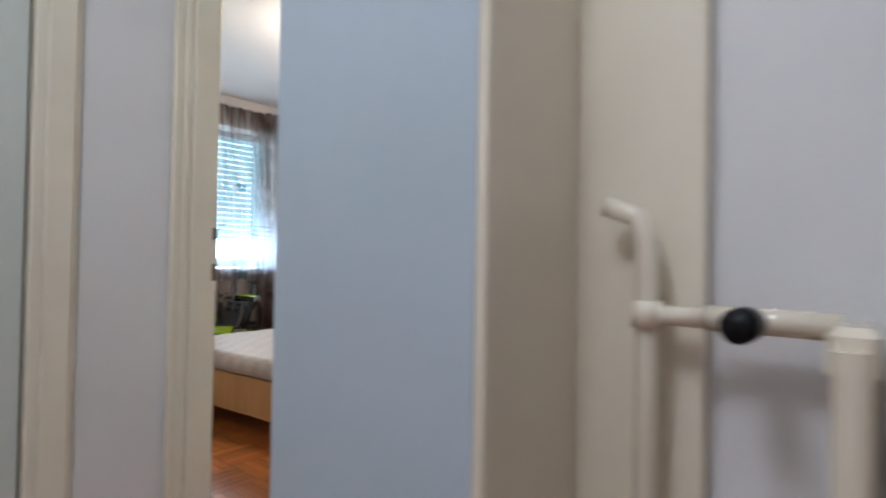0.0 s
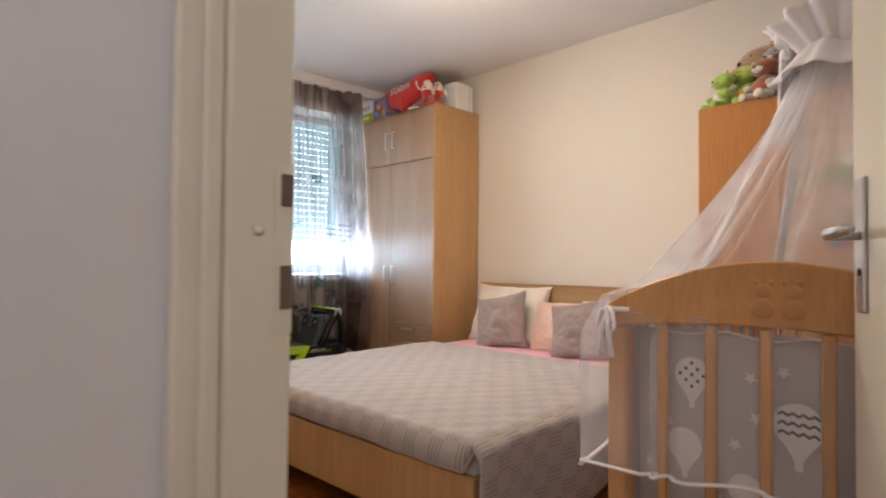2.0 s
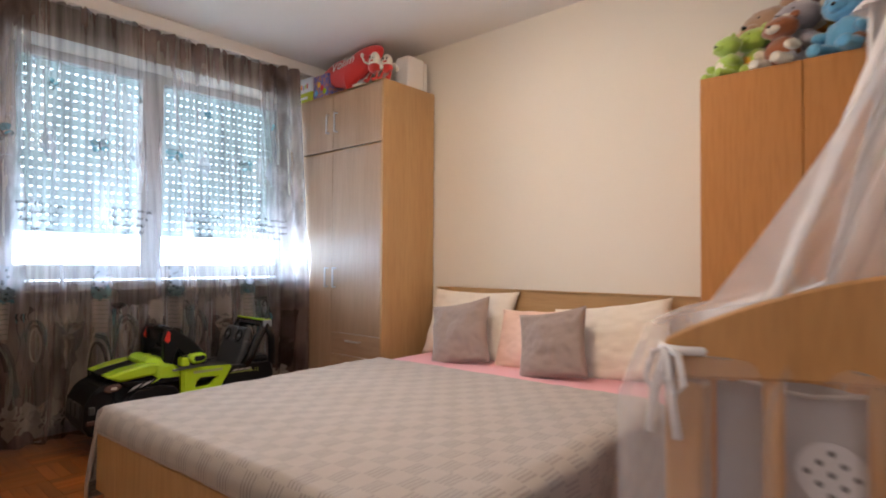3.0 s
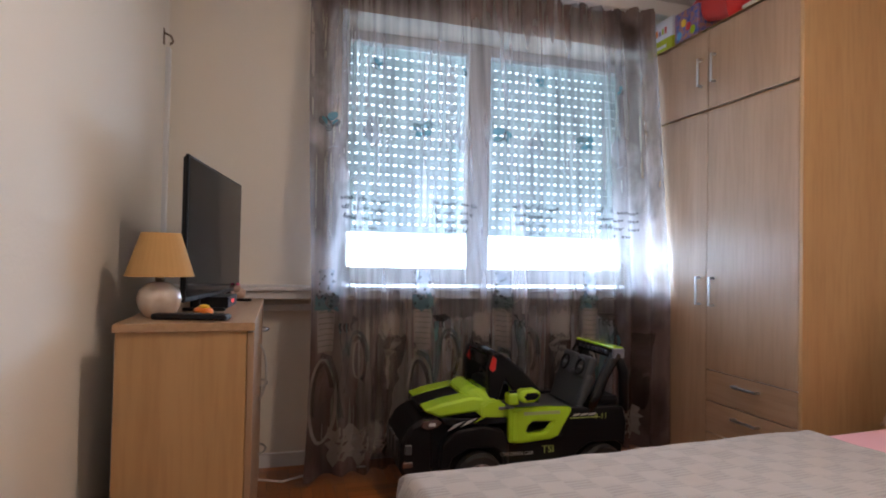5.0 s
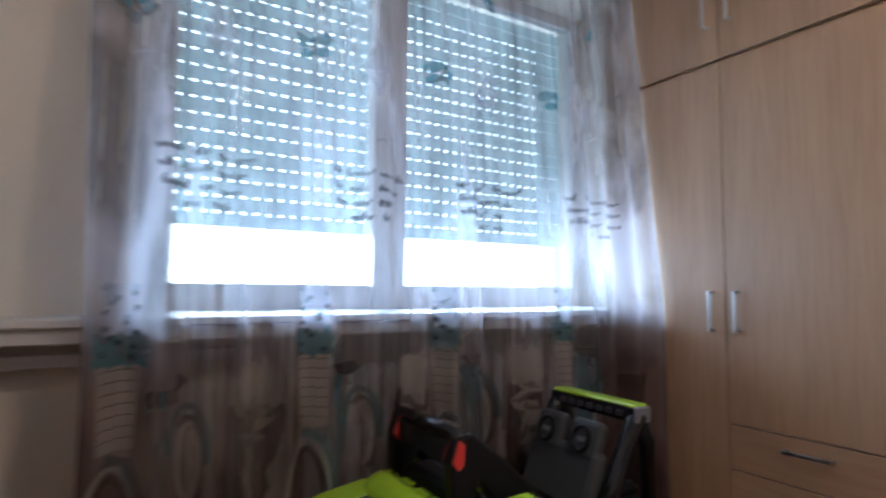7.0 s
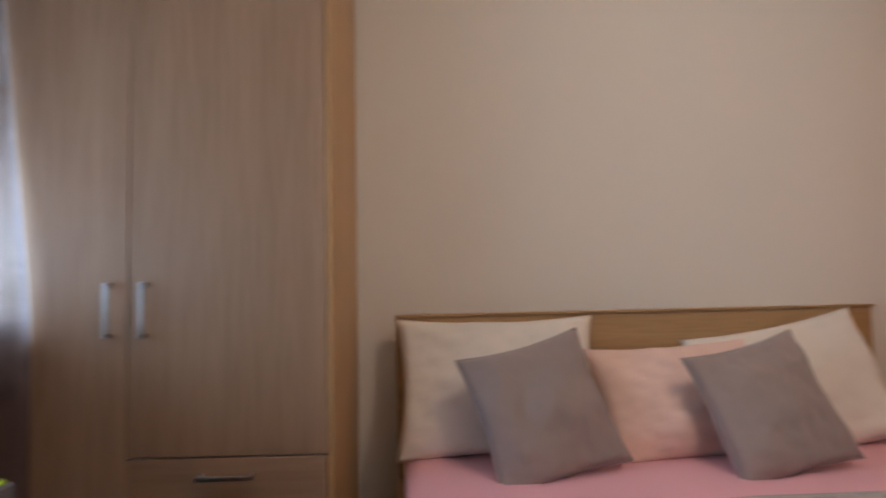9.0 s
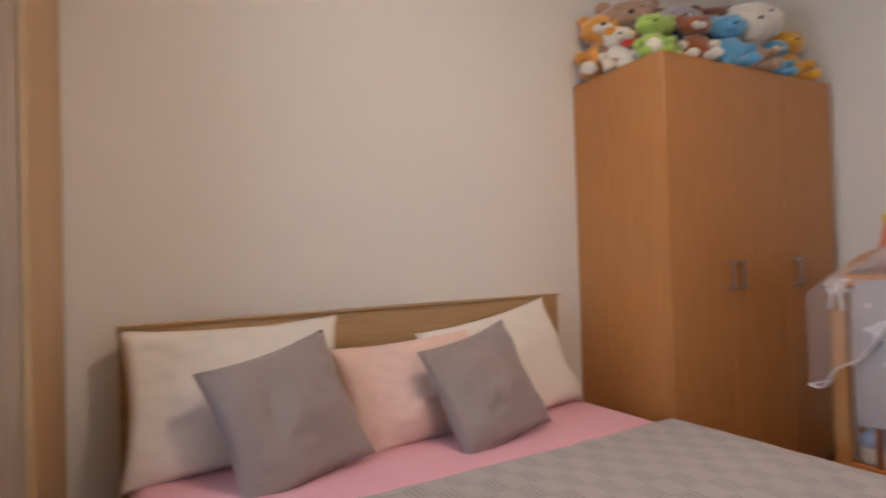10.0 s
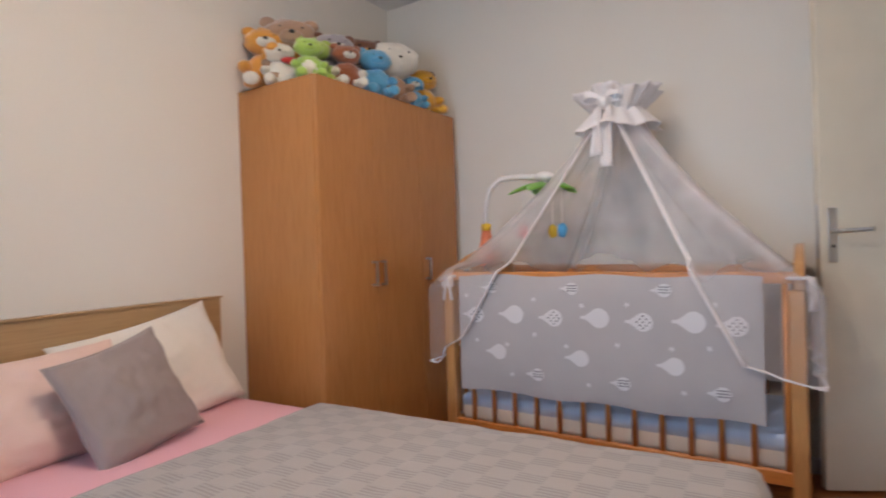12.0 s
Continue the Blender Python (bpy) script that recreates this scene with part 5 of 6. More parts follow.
for y in (0.11, CW - 0.11):
    tip = Matrix.Translation((0.795, 0, 0.495)) @ pose(0, 0, 0, 0, 20, 0)
    hr_ = box("headrest", 0.0, 0.045, y - 0.060, y + 0.060, 0.0, 0.115, M["grey_plastic"], car, 0.016, turn=tip, segments=2)
    bm = bmesh.new()
    add_tube(bm, [tip @ Vector((-0.002, y + 0.033 * math.cos(a), 0.055 + 0.036 * math.sin(a))) for a in [k * math.pi / 8 for k in range(16)]], 0.007, 6, True)
    mesh_ob("speaker_ring", bm, M["black"], hr_, smooth=True)
    box("speaker_badge", -0.004, 0.0, y - 0.015, y + 0.015, 0.048, 0.062, M["steel_plastic"], hr_, 0.001, turn=tip)
for y in (0.02, CW - 0.02):
    tube("roll_bar", [(0.80, y, 0.36), (0.85, y, 0.44), (0.88, y, 0.51), (0.925, y, 0.585), (0.95, y, 0.618)], [0.030, 0.028, 0.025, 0.026, 0.028], M["black_gloss"], car, 10)
    tube("brace", [(0.95, y, 0.615), (0.985, y, 0.54), (0.99, y, 0.36)], 0.024, M["black"], car, 8)
    box("tail_lamp", 0.985, 1.005, y - 0.015, y + 0.015, 0.42, 0.48, M["lime"], car, 0.004)
box("grip", 0.92, 0.975, 0.0, CW, 0.597, 0.643, M["black_gloss"], car, 0.012, segments=2)
box("grip_strip", 0.925, 0.979, 0.01, CW - 0.01, 0.638, 0.650, M["lime"], car, 0.004)
box("grip_end", 0.918, 0.977, -0.004, 0.010, 0.600, 0.645, M["steel_plastic"], car, 0.004)
for k in range(7):
    box("grip_slot", 0.916, 0.921, 0.05 + k * 0.04, 0.075 + k * 0.04, 0.612, 0.628, M["grey_plastic"], car, 0.001)
box("rear_box", 0.83, 0.99, 0.05, CW - 0.05, 0.37, 0.415, M["black"], car, 0.015)
step = box("side_step", 0.42, 0.66, -0.05, 0.03, 0.118, 0.150, M["lime"], car, 0.006)
for k in range(6):
    box("step_slot", 0.465 + k * 0.030, 0.485 + k * 0.030, -0.0515, -0.049, 0.126, 0.140, M["black"], step, 0.001)
lettering("decal_text", "CHILDREN CAR", 0.022, pose(0.445, -0.0175, 0.205, 90), M["decal_white"], car)
for k in range(3):
    prism("decal_stripe", [(0.71 + k * 0.04, 0.350), (0.74 + k * 0.04, 0.352), (0.755 + k * 0.04, 0.361), (0.725 + k * 0.04, 0.359)], "y", -0.0095, -0.0065, M["decal_white"], car, 0)
lettering("decal_text", "TSI", 0.045, pose(0.595, -0.0095, 0.212, 90), M["decal"], car)
lettering("decal_text", "9-11", 0.036, pose(0.855, -0.0095, 0.343, 90), M["decal"], car)
box("decal_stripe", 0.70, 0.84, -0.0095, -0.0065, 0.340, 0.344, M["decal"], car, 0)

# ---- cot ----
M["bumper"] = material("grey_star_cloth", (0.48, 0.45, 0.455), 0.9, bump=0.5, bump_scale=250, mottle=0.2, mottle_scale=9, second=(0.38, 0.36, 0.37), sheen=0.2)
M["print_white"] = material("white_textile_print", (0.72, 0.70, 0.71), 0.9)
M["print_grey"] = material("dark_grey_textile_print", (0.12, 0.115, 0.125), 0.9)
M["blue_sheet"] = material("pale_blue_sheet", (0.50, 0.58, 0.74), 0.85, bump=0.3, bump_scale=40)
CO = (1.243, 0.907, 0)
cot = thing("cot", "honey-coloured slatted wooden cot with arched ends beside the door", "cot", CO)
CL, CD = 1.425, 0.69


def cot_end(x0, x1):
    end = part("end_frame", bmesh.new(), M["crib_wood"], cot)
    bm = bmesh.new()
    for y in (0, CD - 0.048):
        add_box(bm, x0 - 0.004, x1 + 0.020, y, y + 0.048, 0, 0.862, 0.005)
    add_box(bm, x0 + 0.004, x1 - 0.004, 0.048, CD - 0.048, 0.18, 0.225, 0.003)
    bm.to_mesh(end.data)
    bm.free()
    n = 22
    top = [(CD * k / n, 0.918 + 0.100 * math.sin(math.pi * k / n) ** 0.9) for k in range(n + 1)]
    bot = [(CD * k / n, 0.864 + 0.024 * math.sin(math.pi * k / n)) for k in range(n, -1, -1)]
    prism("arch_board", top + bot, "x", x0 - 0.003, x1 + 0.003, M["crib_wood"], end, 0.004)
    for y in (0.146, 0.250, 0.355, 0.459, 0.563):
        box("slat", x0 + 0.006, x1 - 0.006, y - 0.012, y + 0.012, 0.22, 0.885, M["crib_wood"], end, 0.004)
    return end


west = cot_end(0.0, 0.026)
cot_end(CL - 0.026, CL)
M["carving"] = material("burnt_carving", (0.47, 0.235, 0.085), 0.5)
for y, z, r in ((0.305, 0.960, 0.017), (0.355, 0.960, 0.017), (0.292, 0.977, 0.007), (0.318, 0.977, 0.007), (0.342, 0.977, 0.007), (0.368, 0.977, 0.007), (0.303, 0.925, 0.024), (0.357, 0.925, 0.024)):
    ball("carved_bear", (-0.0025, y, z), (0.0022, r, r * 0.85), M["carving"], west, seg=12, rings=6)
for y0, y1, name in ((CD - 0.030, CD - 0.004, "front"), (0.004, 0.030, "back")):
    box("side_rail", 0.03, CL - 0.03, y0, y1, 0.885, 0.925, M["crib_dark"], cot, 0.004)
    box("bottom_rail", 0.03, CL - 0.03, y0, y1, 0.185, 0.235, M["crib_dark"], cot, 0.004)
    for k in range(14):
        x = 0.06 + k * 0.104 - 0.004
        if 0.05 < x < CL - 0.05:
            lathe("bar", [(0.010, 0.235), (0.010, 0.885)], M["crib_dark"], cot, Matrix.Translation((x, (y0 + y1) / 2, 0)), sides=10)
box("base_board", 0.03, CL - 0.03, 0.035, CD - 0.035, 0.20, 0.215, M["crib_wood"], cot)
cm = thing("cot_mattress", "white cot mattress with pale blue sheet inside the cot", "mattress", CO)
bm = bmesh.new()
add_box(bm, 0.035, CL - 0.035, 0.04, CD - 0.04, 0.216, 0.33, 0.03, segments=3)
mesh_ob("core", bm, M["white"], cm, smooth=True)
bm = bmesh.new()
add_box(bm, 0.033, CL - 0.033, 0.038, CD - 0.038, 0.27, 0.345, 0.03, segments=3)
mesh_ob("sheet", bm, M["blue_sheet"], cm, smooth=True)
bk = thing("folded_blankets", "folded white and blue baby blankets on the cot mattress", "blanket", CO)
for k, (mat, a) in enumerate(((M["white"], 0.0), (M["blue_sheet"], 0.02), (M["white"], 0.01))):
    bm = bmesh.new()
    add_box(bm, 0.35 + a, 1.15 - a, 0.10, 0.56, 0.347 + k * 0.035, 0.380 + k * 0.035, 0.014, segments=2)
    mesh_ob("fold", bm, mat, bk, smooth=True)

def padded(fn_name, parent, axis, at, a0, a1, z0, z1, bulge, mat, seams):
    """A padded panel in the plane axis = at, soft between its seams; bulges to both sides."""
    bm = bmesh.new()
    nu, nv = 40, 14
    for s in (-1, 1):
        g = []
        for i in range(nu + 1):
            row = []
            for j in range(nv + 1):
                u, v = i / nu, j / nv
                e = (min(1, 6 * min(u, 1 - u) + 0.0) * min(1, 5 * min(v, 1 - v))) ** 0.5
                seam = abs(math.sin(math.pi * u * seams)) ** 0.35 if seams else 1
                d = s * bulge * e * (0.35 + 0.65 * seam) + 0.004 * noise.noise(Vector((u * 9, v * 5, at)))
                a, z = a0 + (a1 - a0) * u, z0 + (z1 - z0) * v + 0.006 * math.sin(u * 17)
                row.append(bm.verts.new((at + d, a, z) if axis == "x" else (a, at + d, z)))
            g.append(row)
        for i in range(nu):
            for j in range(nv):
                q = (g[i][j], g[i + 1][j], g[i + 1][j + 1], g[i][j + 1])
                bm.faces.new(q if (s == 1) == (axis == "x") else q[::-1])
    return mesh_ob(fn_name, bm, mat, parent, smooth=True)


bump = thing("cot_bumper", "grey padded cot bumper printed with balloons and stars", "cot bumper", CO)
padded("end_pad", bump, "x", 0.056, 0.05, CD - 0.05, 0.40, 0.865, 0.020, M["bumper"], 2)
padded("back_pad", bump, "y", 0.055, 0.06, CL - 0.06, 0.40, 0.85, 0.018, M["bumper"], 4)
padded("front_pad", bump, "y", CD + 0.016, 0.12, CL - 0.075, 0.39, 0.911, 0.015, M["bumper"], 0)
tube("end_piping", [(0.045, 0.05 + k * 0.028, 0.862 + 0.006 * math.sin(k)) for k in range(21)], 0.0028, M["print_white"], bump, 6)


def flat_print(name, outline, axis, at, mat):
    return prism(name, outline, axis, at - 0.0008, at + 0.0008, mat, bump)


def balloon(axis, at, a, z, r, along, kind):
    """A printed balloon: envelope, basket and its pattern. along: the way the basket lies."""
    ca, sa = along
    env = [(a + r * math.cos(k * 0.393), z + r * math.sin(k * 0.393)) for k in range(16)]
    flat_print("balloon_print", env, axis, at, M["print_white"])
    px, pz = -sa, ca
    skirt = [(a + ca * r * 0.8 + px * r * 0.6, z + sa * r * 0.8 + pz * r * 0.6), (a + ca * r * 1.5 + px * r * 0.15, z + sa * r * 1.5 + pz * r * 0.15),
             (a + ca * r * 1.9 + px * r * 0.15, z + sa * r * 1.9 + pz * r * 0.15), (a + ca * r * 1.9 - px * r * 0.15, z + sa * r * 1.9 - pz * r * 0.15),
             (a + ca * r * 1.5 - px * r * 0.15, z + sa * r * 1.5 - pz * r * 0.15), (a + ca * r * 0.8 - px * r * 0.6, z + sa * r * 0.8 - pz * r * 0.6)]
    step = 0.0012 if axis == "y" else -0.0012
    flat_print("basket_print", skirt, axis, at - step * 0.3, M["print_white"])
    if kind == 1:
        for i in range(-2, 3):
            for j in range(-2, 3):
                if i * i + j * j < 6 and (i + j) % 2 == 0:
                    flat_print("dot_print", [(a + i * r * 0.33 + r * 0.11 * math.cos(k), z + j * r * 0.33 + r * 0.11 * math.sin(k)) for k in (0, 1.05, 2.1, 3.14, 4.2, 5.2)], axis, at + step, M["print_grey"])
    if kind == 2:
        for j in (-0.45, -0.05, 0.35):
            m = 8
            up = [(a - r * 0.8 + 1.6 * r * k / m, z + r * (j + 0.13 * (k % 2))) for k in range(m + 1)]
            flat_print("zigzag_print", up + [(x, y + r * 0.13) for x, y in up[::-1]], axis, at + step, M["print_grey"])


def star(axis, at, a, z, r):
    flat_print("star_print", [(a + (r if k % 2 else r * 0.42) * math.cos(k * math.pi / 5 + 0.3), z + (r if k % 2 else r * 0.42) * math.sin(k * math.pi / 5 + 0.3)) for k in range(10)], axis, at, M["print_white"])


YF = CD + 0.0335
for k, x in enumerate((0.20, 0.34, 0.52, 0.69, 0.88, 1.06, 1.25)):
    balloon("y", YF, x, 0.735 + 0.008 * (k % 2), (0.036, 0.040)[k % 2], (1, 0), (1, 0)[k % 2])
for k, x in enumerate((0.44, 0.80, 1.17)):
    balloon("y", YF, x, 0.858, 0.026, (1, 0), 2)
    balloon("y", YF, x - 0.03, 0.575, 0.034, (1, 0), 0)
for x in (0.25, 0.60, 0.96):
    balloon("y", YF, x, 0.490, 0.027, (1, 0), 2)
for x, z in ((0.27, 0.81), (0.42, 0.64), (0.58, 0.80), (0.62, 0.64), (0.76, 0.79), (0.83, 0.62), (0.97, 0.66), (1.10, 0.61), (0.38, 0.48), (0.74, 0.47), (1.08, 0.48), (0.29, 0.65), (0.97, 0.81), (1.25, 0.62), (1.30, 0.82)):
    star("y", YF, x, z, 0.013)
XF = 0.0325
for y, z, r, kind in ((0.507, 0.770, 0.038, 1), (0.305, 0.700, 0.045, 2), (0.523, 0.615, 0.038, 0), (0.12, 0.77, 0.034, 1), (0.40, 0.55, 0.034, 0), (0.09, 0.60, 0.036, 2)):
    balloon("x", XF, y, z, r, (0, -1), kind)
for y, z in ((0.38, 0.70), (0.39, 0.78), (0.42, 0.64), (0.20, 0.60), (0.56, 0.66), (0.33, 0.80), (0.45, 0.52), (0.60, 0.56), (0.14, 0.67)):
    star("x", XF, y, z, 0.014)

# ---- canopy over the cot ----
M["tulle"] = veil("white_tulle", (1.0, 0.98, 1.0), 0.46, 0.5, 0.32)
M["ribbon"] = material("white_satin_ribbon", (0.84, 0.80, 0.80), 0.55, bump=0.2, bump_scale=80, sheen=0.4)
can = thing("cot_canopy", "white tulle canopy with ruffled crown hanging over the cot", "canopy", (0, 0, 0))
CC = Vector((1.94, 1.26, 1.63))
PATH_LOW = [(2.54, 1.64, 0.66), (2.72, 1.645, 0.50), (2.76, 1.40, 0.52), (2.74, 0.97, 0.60), (2.30, 0.925, 0.62), (1.60, 0.925, 0.62), (1.235, 0.96, 0.60), (1.205, 1.25, 0.58), (1.205, 1.46, 0.555), (1.20, 1.605, 0.54), (1.42, 1.64, 0.60)]


def low_edge(u):
    s = u * (len(PATH_LOW) - 1)
    i = min(int(s), len(PATH_LOW) - 2)
    f = s - i
    f = f * f * (3 - 2 * f)
    return Vector(PATH_LOW[i]).lerp(Vector(PATH_LOW[i + 1]), f)


def canopy_fn(u, v):
    b = low_edge(u)
    a = radians(70 - 360 * u * 0.94)
    top = CC + Vector((0.085 * math.cos(a), 0.085 * math.sin(a), 0.0))
    flare = v ** 0.95
    p = top.lerp(b, flare)
    p.z = top.z + (b.z - top.z) * (v ** 0.93)
    # away from its front edges the cloth hangs out over the cot's ends and then straight down
    far = min(1.0, (top.z - p.z) / 0.78) ** 1.35
    w = min(1.0, min(u, 1 - u) / 0.07)
    p.x += w * (top.x + (b.x - top.x) * far - p.x)
    p.y += w * (top.y + (b.y - top.y) * far - p.y)
    fold = (0.012 + 0.030 * v * (1 - v) + 0.006 * v) * math.sin(u * 120 + 2 * math.sin(u * 31)) * (0.25 if u < 0.04 or u > 0.96 else 1)
    out = Vector((b.x - CC.x, b.y - CC.y, 0)).normalized()
    p += out * fold
    p.y = max(p.y, 0.914 + 0.008 * (1 + math.sin(u * 120)))
    if p.y > 1.50 and p.z < 0.95:
        p.y = max(p.y, 1.636)
    return p


sheet("tulle", canopy_fn, 240, 34, M["tulle"], can)
tube("front_hem", [canopy_fn(0.0, k / 24) + Vector((0, 0.004, 0)) for k in range(1, 25)], 0.016, M["ribbon"], can, 8, flat=0.3)
tube("front_hem", [canopy_fn(1.0, k / 24) + Vector((0, 0.004, 0)) for k in range(1, 25)], 0.016, M["ribbon"], can, 8, flat=0.3)
tube("bottom_hem", [canopy_fn(k / 160, 1.0) for k in range(161)], 0.007, M["ribbon"], can, 6, flat=0.5)
def ruffle(name, z0, z1, r0, r1, n, amp):
    def fn(u, v):
        a = 2 * math.pi * u
        r = r0 + (r1 - r0) * v + amp * math.sin(a * n) * (0.3 + 0.7 * abs(v - 0.35))
        return CC + Vector((r * math.cos(a), r * math.sin(a), z0 + (z1 - z0) * v + 0.012 * math.sin(a * 5)))
    return sheet(name, fn, 144, 8, M["ribbon"], can, thick=0.002)


ruffle("crown_ruffle", -0.03, 0.085, 0.075, 0.185, 15, 0.020)
ruffle("crown_skirt", 0.02, -0.085, 0.085, 0.180, 13, 0.016)
tube("crown_tie", [CC + Vector((0.088 * math.cos(a), 0.088 * math.sin(a), 0.0)) for a in [k * math.pi / 12 for k in range(24)]], 0.014, M["ribbon"], can, 8, closed=True)
bow = CC + Vector((0.02, 0.135, 0.02))
for s in (-1, 1):
    def loop(u, v, s=s):
        a = 2 * math.pi * u
        w = (v - 0.5) * (0.030 + 0.035 * math.sin(a / 2) ** 2)
        return bow + Vector((s * (0.01 + 0.085 * math.sin(a / 2) ** 2 * (1 + 0.15 * math.cos(a))), 0.012 + 0.016 * math.sin(a), 0.012 + 0.018 * math.sin(a / 2) - 0.35 * w + w + 0.012 * math.sin(a)))
    sheet("bow_loop", loop, 24, 5, M["ribbon"], can, thick=0.003)

    def tail(u, v, s=s):
        return bow + Vector((s * 0.022 + 0.012 * v + (0.034 + 0.022 * v) * (u - 0.5), 0.012 + 0.012 * math.sin(u * 6) + 0.01 * v, -0.02 - (0.21 if s > 0 else 0.26) * v))
    sheet("bow_tail", tail, 6, 10, M["ribbon"], can, thick=0.003)
ball("bow_knot", bow + Vector((0, 0.01, 0)), (0.026, 0.022, 0.03), M["ribbon"], can)
tube("pole", [(1.92, 0.907, 0.30), (1.92, 0.907, 1.48), (1.925, 0.94, 1.62), (1.93, 1.05, 1.675), (1.94, 1.26, 1.675)], 0.009, M["white"], can, 8)


def tie(x, y, z, turn):
    t = thing("tie_bow", "white ribbon tied round the cot post", "ribbon", (x, y, z), turn)
    tube("band", [(0.034 * math.cos(a), 0.034 * math.sin(a), 0.0) for a in [k * math.pi / 8 for k in range(16)]], 0.005, M["ribbon"], t, 6, closed=True, flat=1.3)
    for s in (-1, 1):
        tube("loop", [(0, 0.036, 0), (s * 0.020, 0.045, -0.004), (s * 0.030, 0.047, -0.040), (s * 0.016, 0.047, -0.058), (s * 0.004, 0.044, -0.030), (0, 0.040, -0.006)], 0.005, M["ribbon"], t, 6)
        tube("tail", [(0, 0.042, 0), (s * 0.012, 0.050, -0.05), (s * 0.022, 0.048, -0.11)], 0.006, M["ribbon"], t, 6)


tie(1.262, 1.573, 0.905, 70)
tie(2.650, 1.573, 0.905, 0)

# ---- mobile ----
mb = thing("cot_mobile", "baby mobile with green leaves and hanging toys over the cot", "mobile", (2.62, 1.28, 0.99))
M["green"] = material("leaf_green_plush", (0.22, 0.52, 0.05), 0.8, sheen=0.3)
M["coral"] = material("coral_plastic", (0.80, 0.24, 0.12), 0.45)
M["sky"] = material("sky_blue_plush", (0.10, 0.38, 0.68), 0.8, sheen=0.3)
tube("arm", [(0, 0, 0.12), (0.0, 0, 0.25), (-0.03, 0, 0.34), (-0.09, 0, 0.385), (-0.20, 0, 0.39), (-0.32, 0, 0.375)], [0.012, 0.012, 0.013, 0.014, 0.014, 0.013], M["white"], mb, 8)
lathe("clamp", [(0.045, -0.05), (0.05, 0.0), (0.032, 0.07), (0.022, 0.13)], M["coral"], mb, sides=18)
lathe("cap", [(0.024, 0.13), (0.026, 0.16), (0.018, 0.165)], M["yellow"], mb, sides=16)
ball("hub", (-0.33, 0, 0.375), (0.05, 0.05, 0.028), M["white"], mb)
for k in range(5):
    a = k * 2 * math.pi / 5 + 0.3
    def lf(u, v, a=a):
        r = 0.03 + 0.15 * u
        w = 0.045 * math.sin(math.pi * min(1, u * 0.95 + 0.05)) * (v - 0.5) * 2
        return Vector((-0.33 + r * math.cos(a) - w * math.sin(a), r * math.sin(a) + w * math.cos(a), 0.35 - 0.05 * u * u - 0.3 * abs(w)))
    sheet("leaf", lf, 10, 6, M["green"], mb, thick=0.006)
for k, (name, mat) in enumerate((("hanging_fish", M["red"]), ("hanging_bird", M["sky"]), ("hanging_star", M["yellow"]))):
    a = k * 2.1 + 0.6
    x, y = -0.33 + 0.11 * math.cos(a), 0.11 * math.sin(a)
    tube("cord", [(x, y, 0.33), (x, y, 0.15)], 0.0015, M["white"], mb, 5)
    ball(name, (x, y, 0.115), (0.024, 0.020, 0.034), mat, mb, seed=k, wobble=0.2)


# ---- plush toys ----
def plush_mat(name, color):
    return material(name, color, 0.95, bump=1.0, bump_scale=110, mottle=0.6, mottle_scale=28, sheen=0.6)


P = {"honey": plush_mat("honey_plush", (0.78, 0.36, 0.06)), "brown": plush_mat("brown_plush", (0.16, 0.055, 0.02)), "tan": plush_mat("tan_plush", (0.45, 0.28, 0.18)),
     "white": plush_mat("ivory_plush", (0.80, 0.75, 0.65)), "green": plush_mat("green_plush", (0.40, 0.58, 0.10)), "blue": plush_mat("blue_plush", (0.13, 0.42, 0.68)),
     "grey": plush_mat("grey_plush", (0.36, 0.33, 0.37)), "yellow": plush_mat("yellow_plush", (0.80, 0.42, 0.03)), "rust": plush_mat("rust_plush", (0.30, 0.09, 0.03)), "red": plush_mat("red_plush", (0.60, 0.03, 0.02))}
EYE = material("glass_eye", (0.01, 0.01, 0.01), 0.1, coat=1.0)


def fluffy(name, center, radii, mat, parent, seed=0):
    """A stuffed shape with an uneven nap."""
    bm = bmesh.new()
    add_ball(bm, center, radii, 26, 17, 0.10, seed)
    c = Vector(center)
    size = min(radii) if not isinstance(radii, (int, float)) else radii
    for v in bm.verts:
        d = v.co - c
        v.co += d.normalized() * size * 0.085 * noise.noise(v.co * 75 + Vector((seed, 0, 0)))
    return mesh_ob(name, bm, mat, parent, smooth=True)


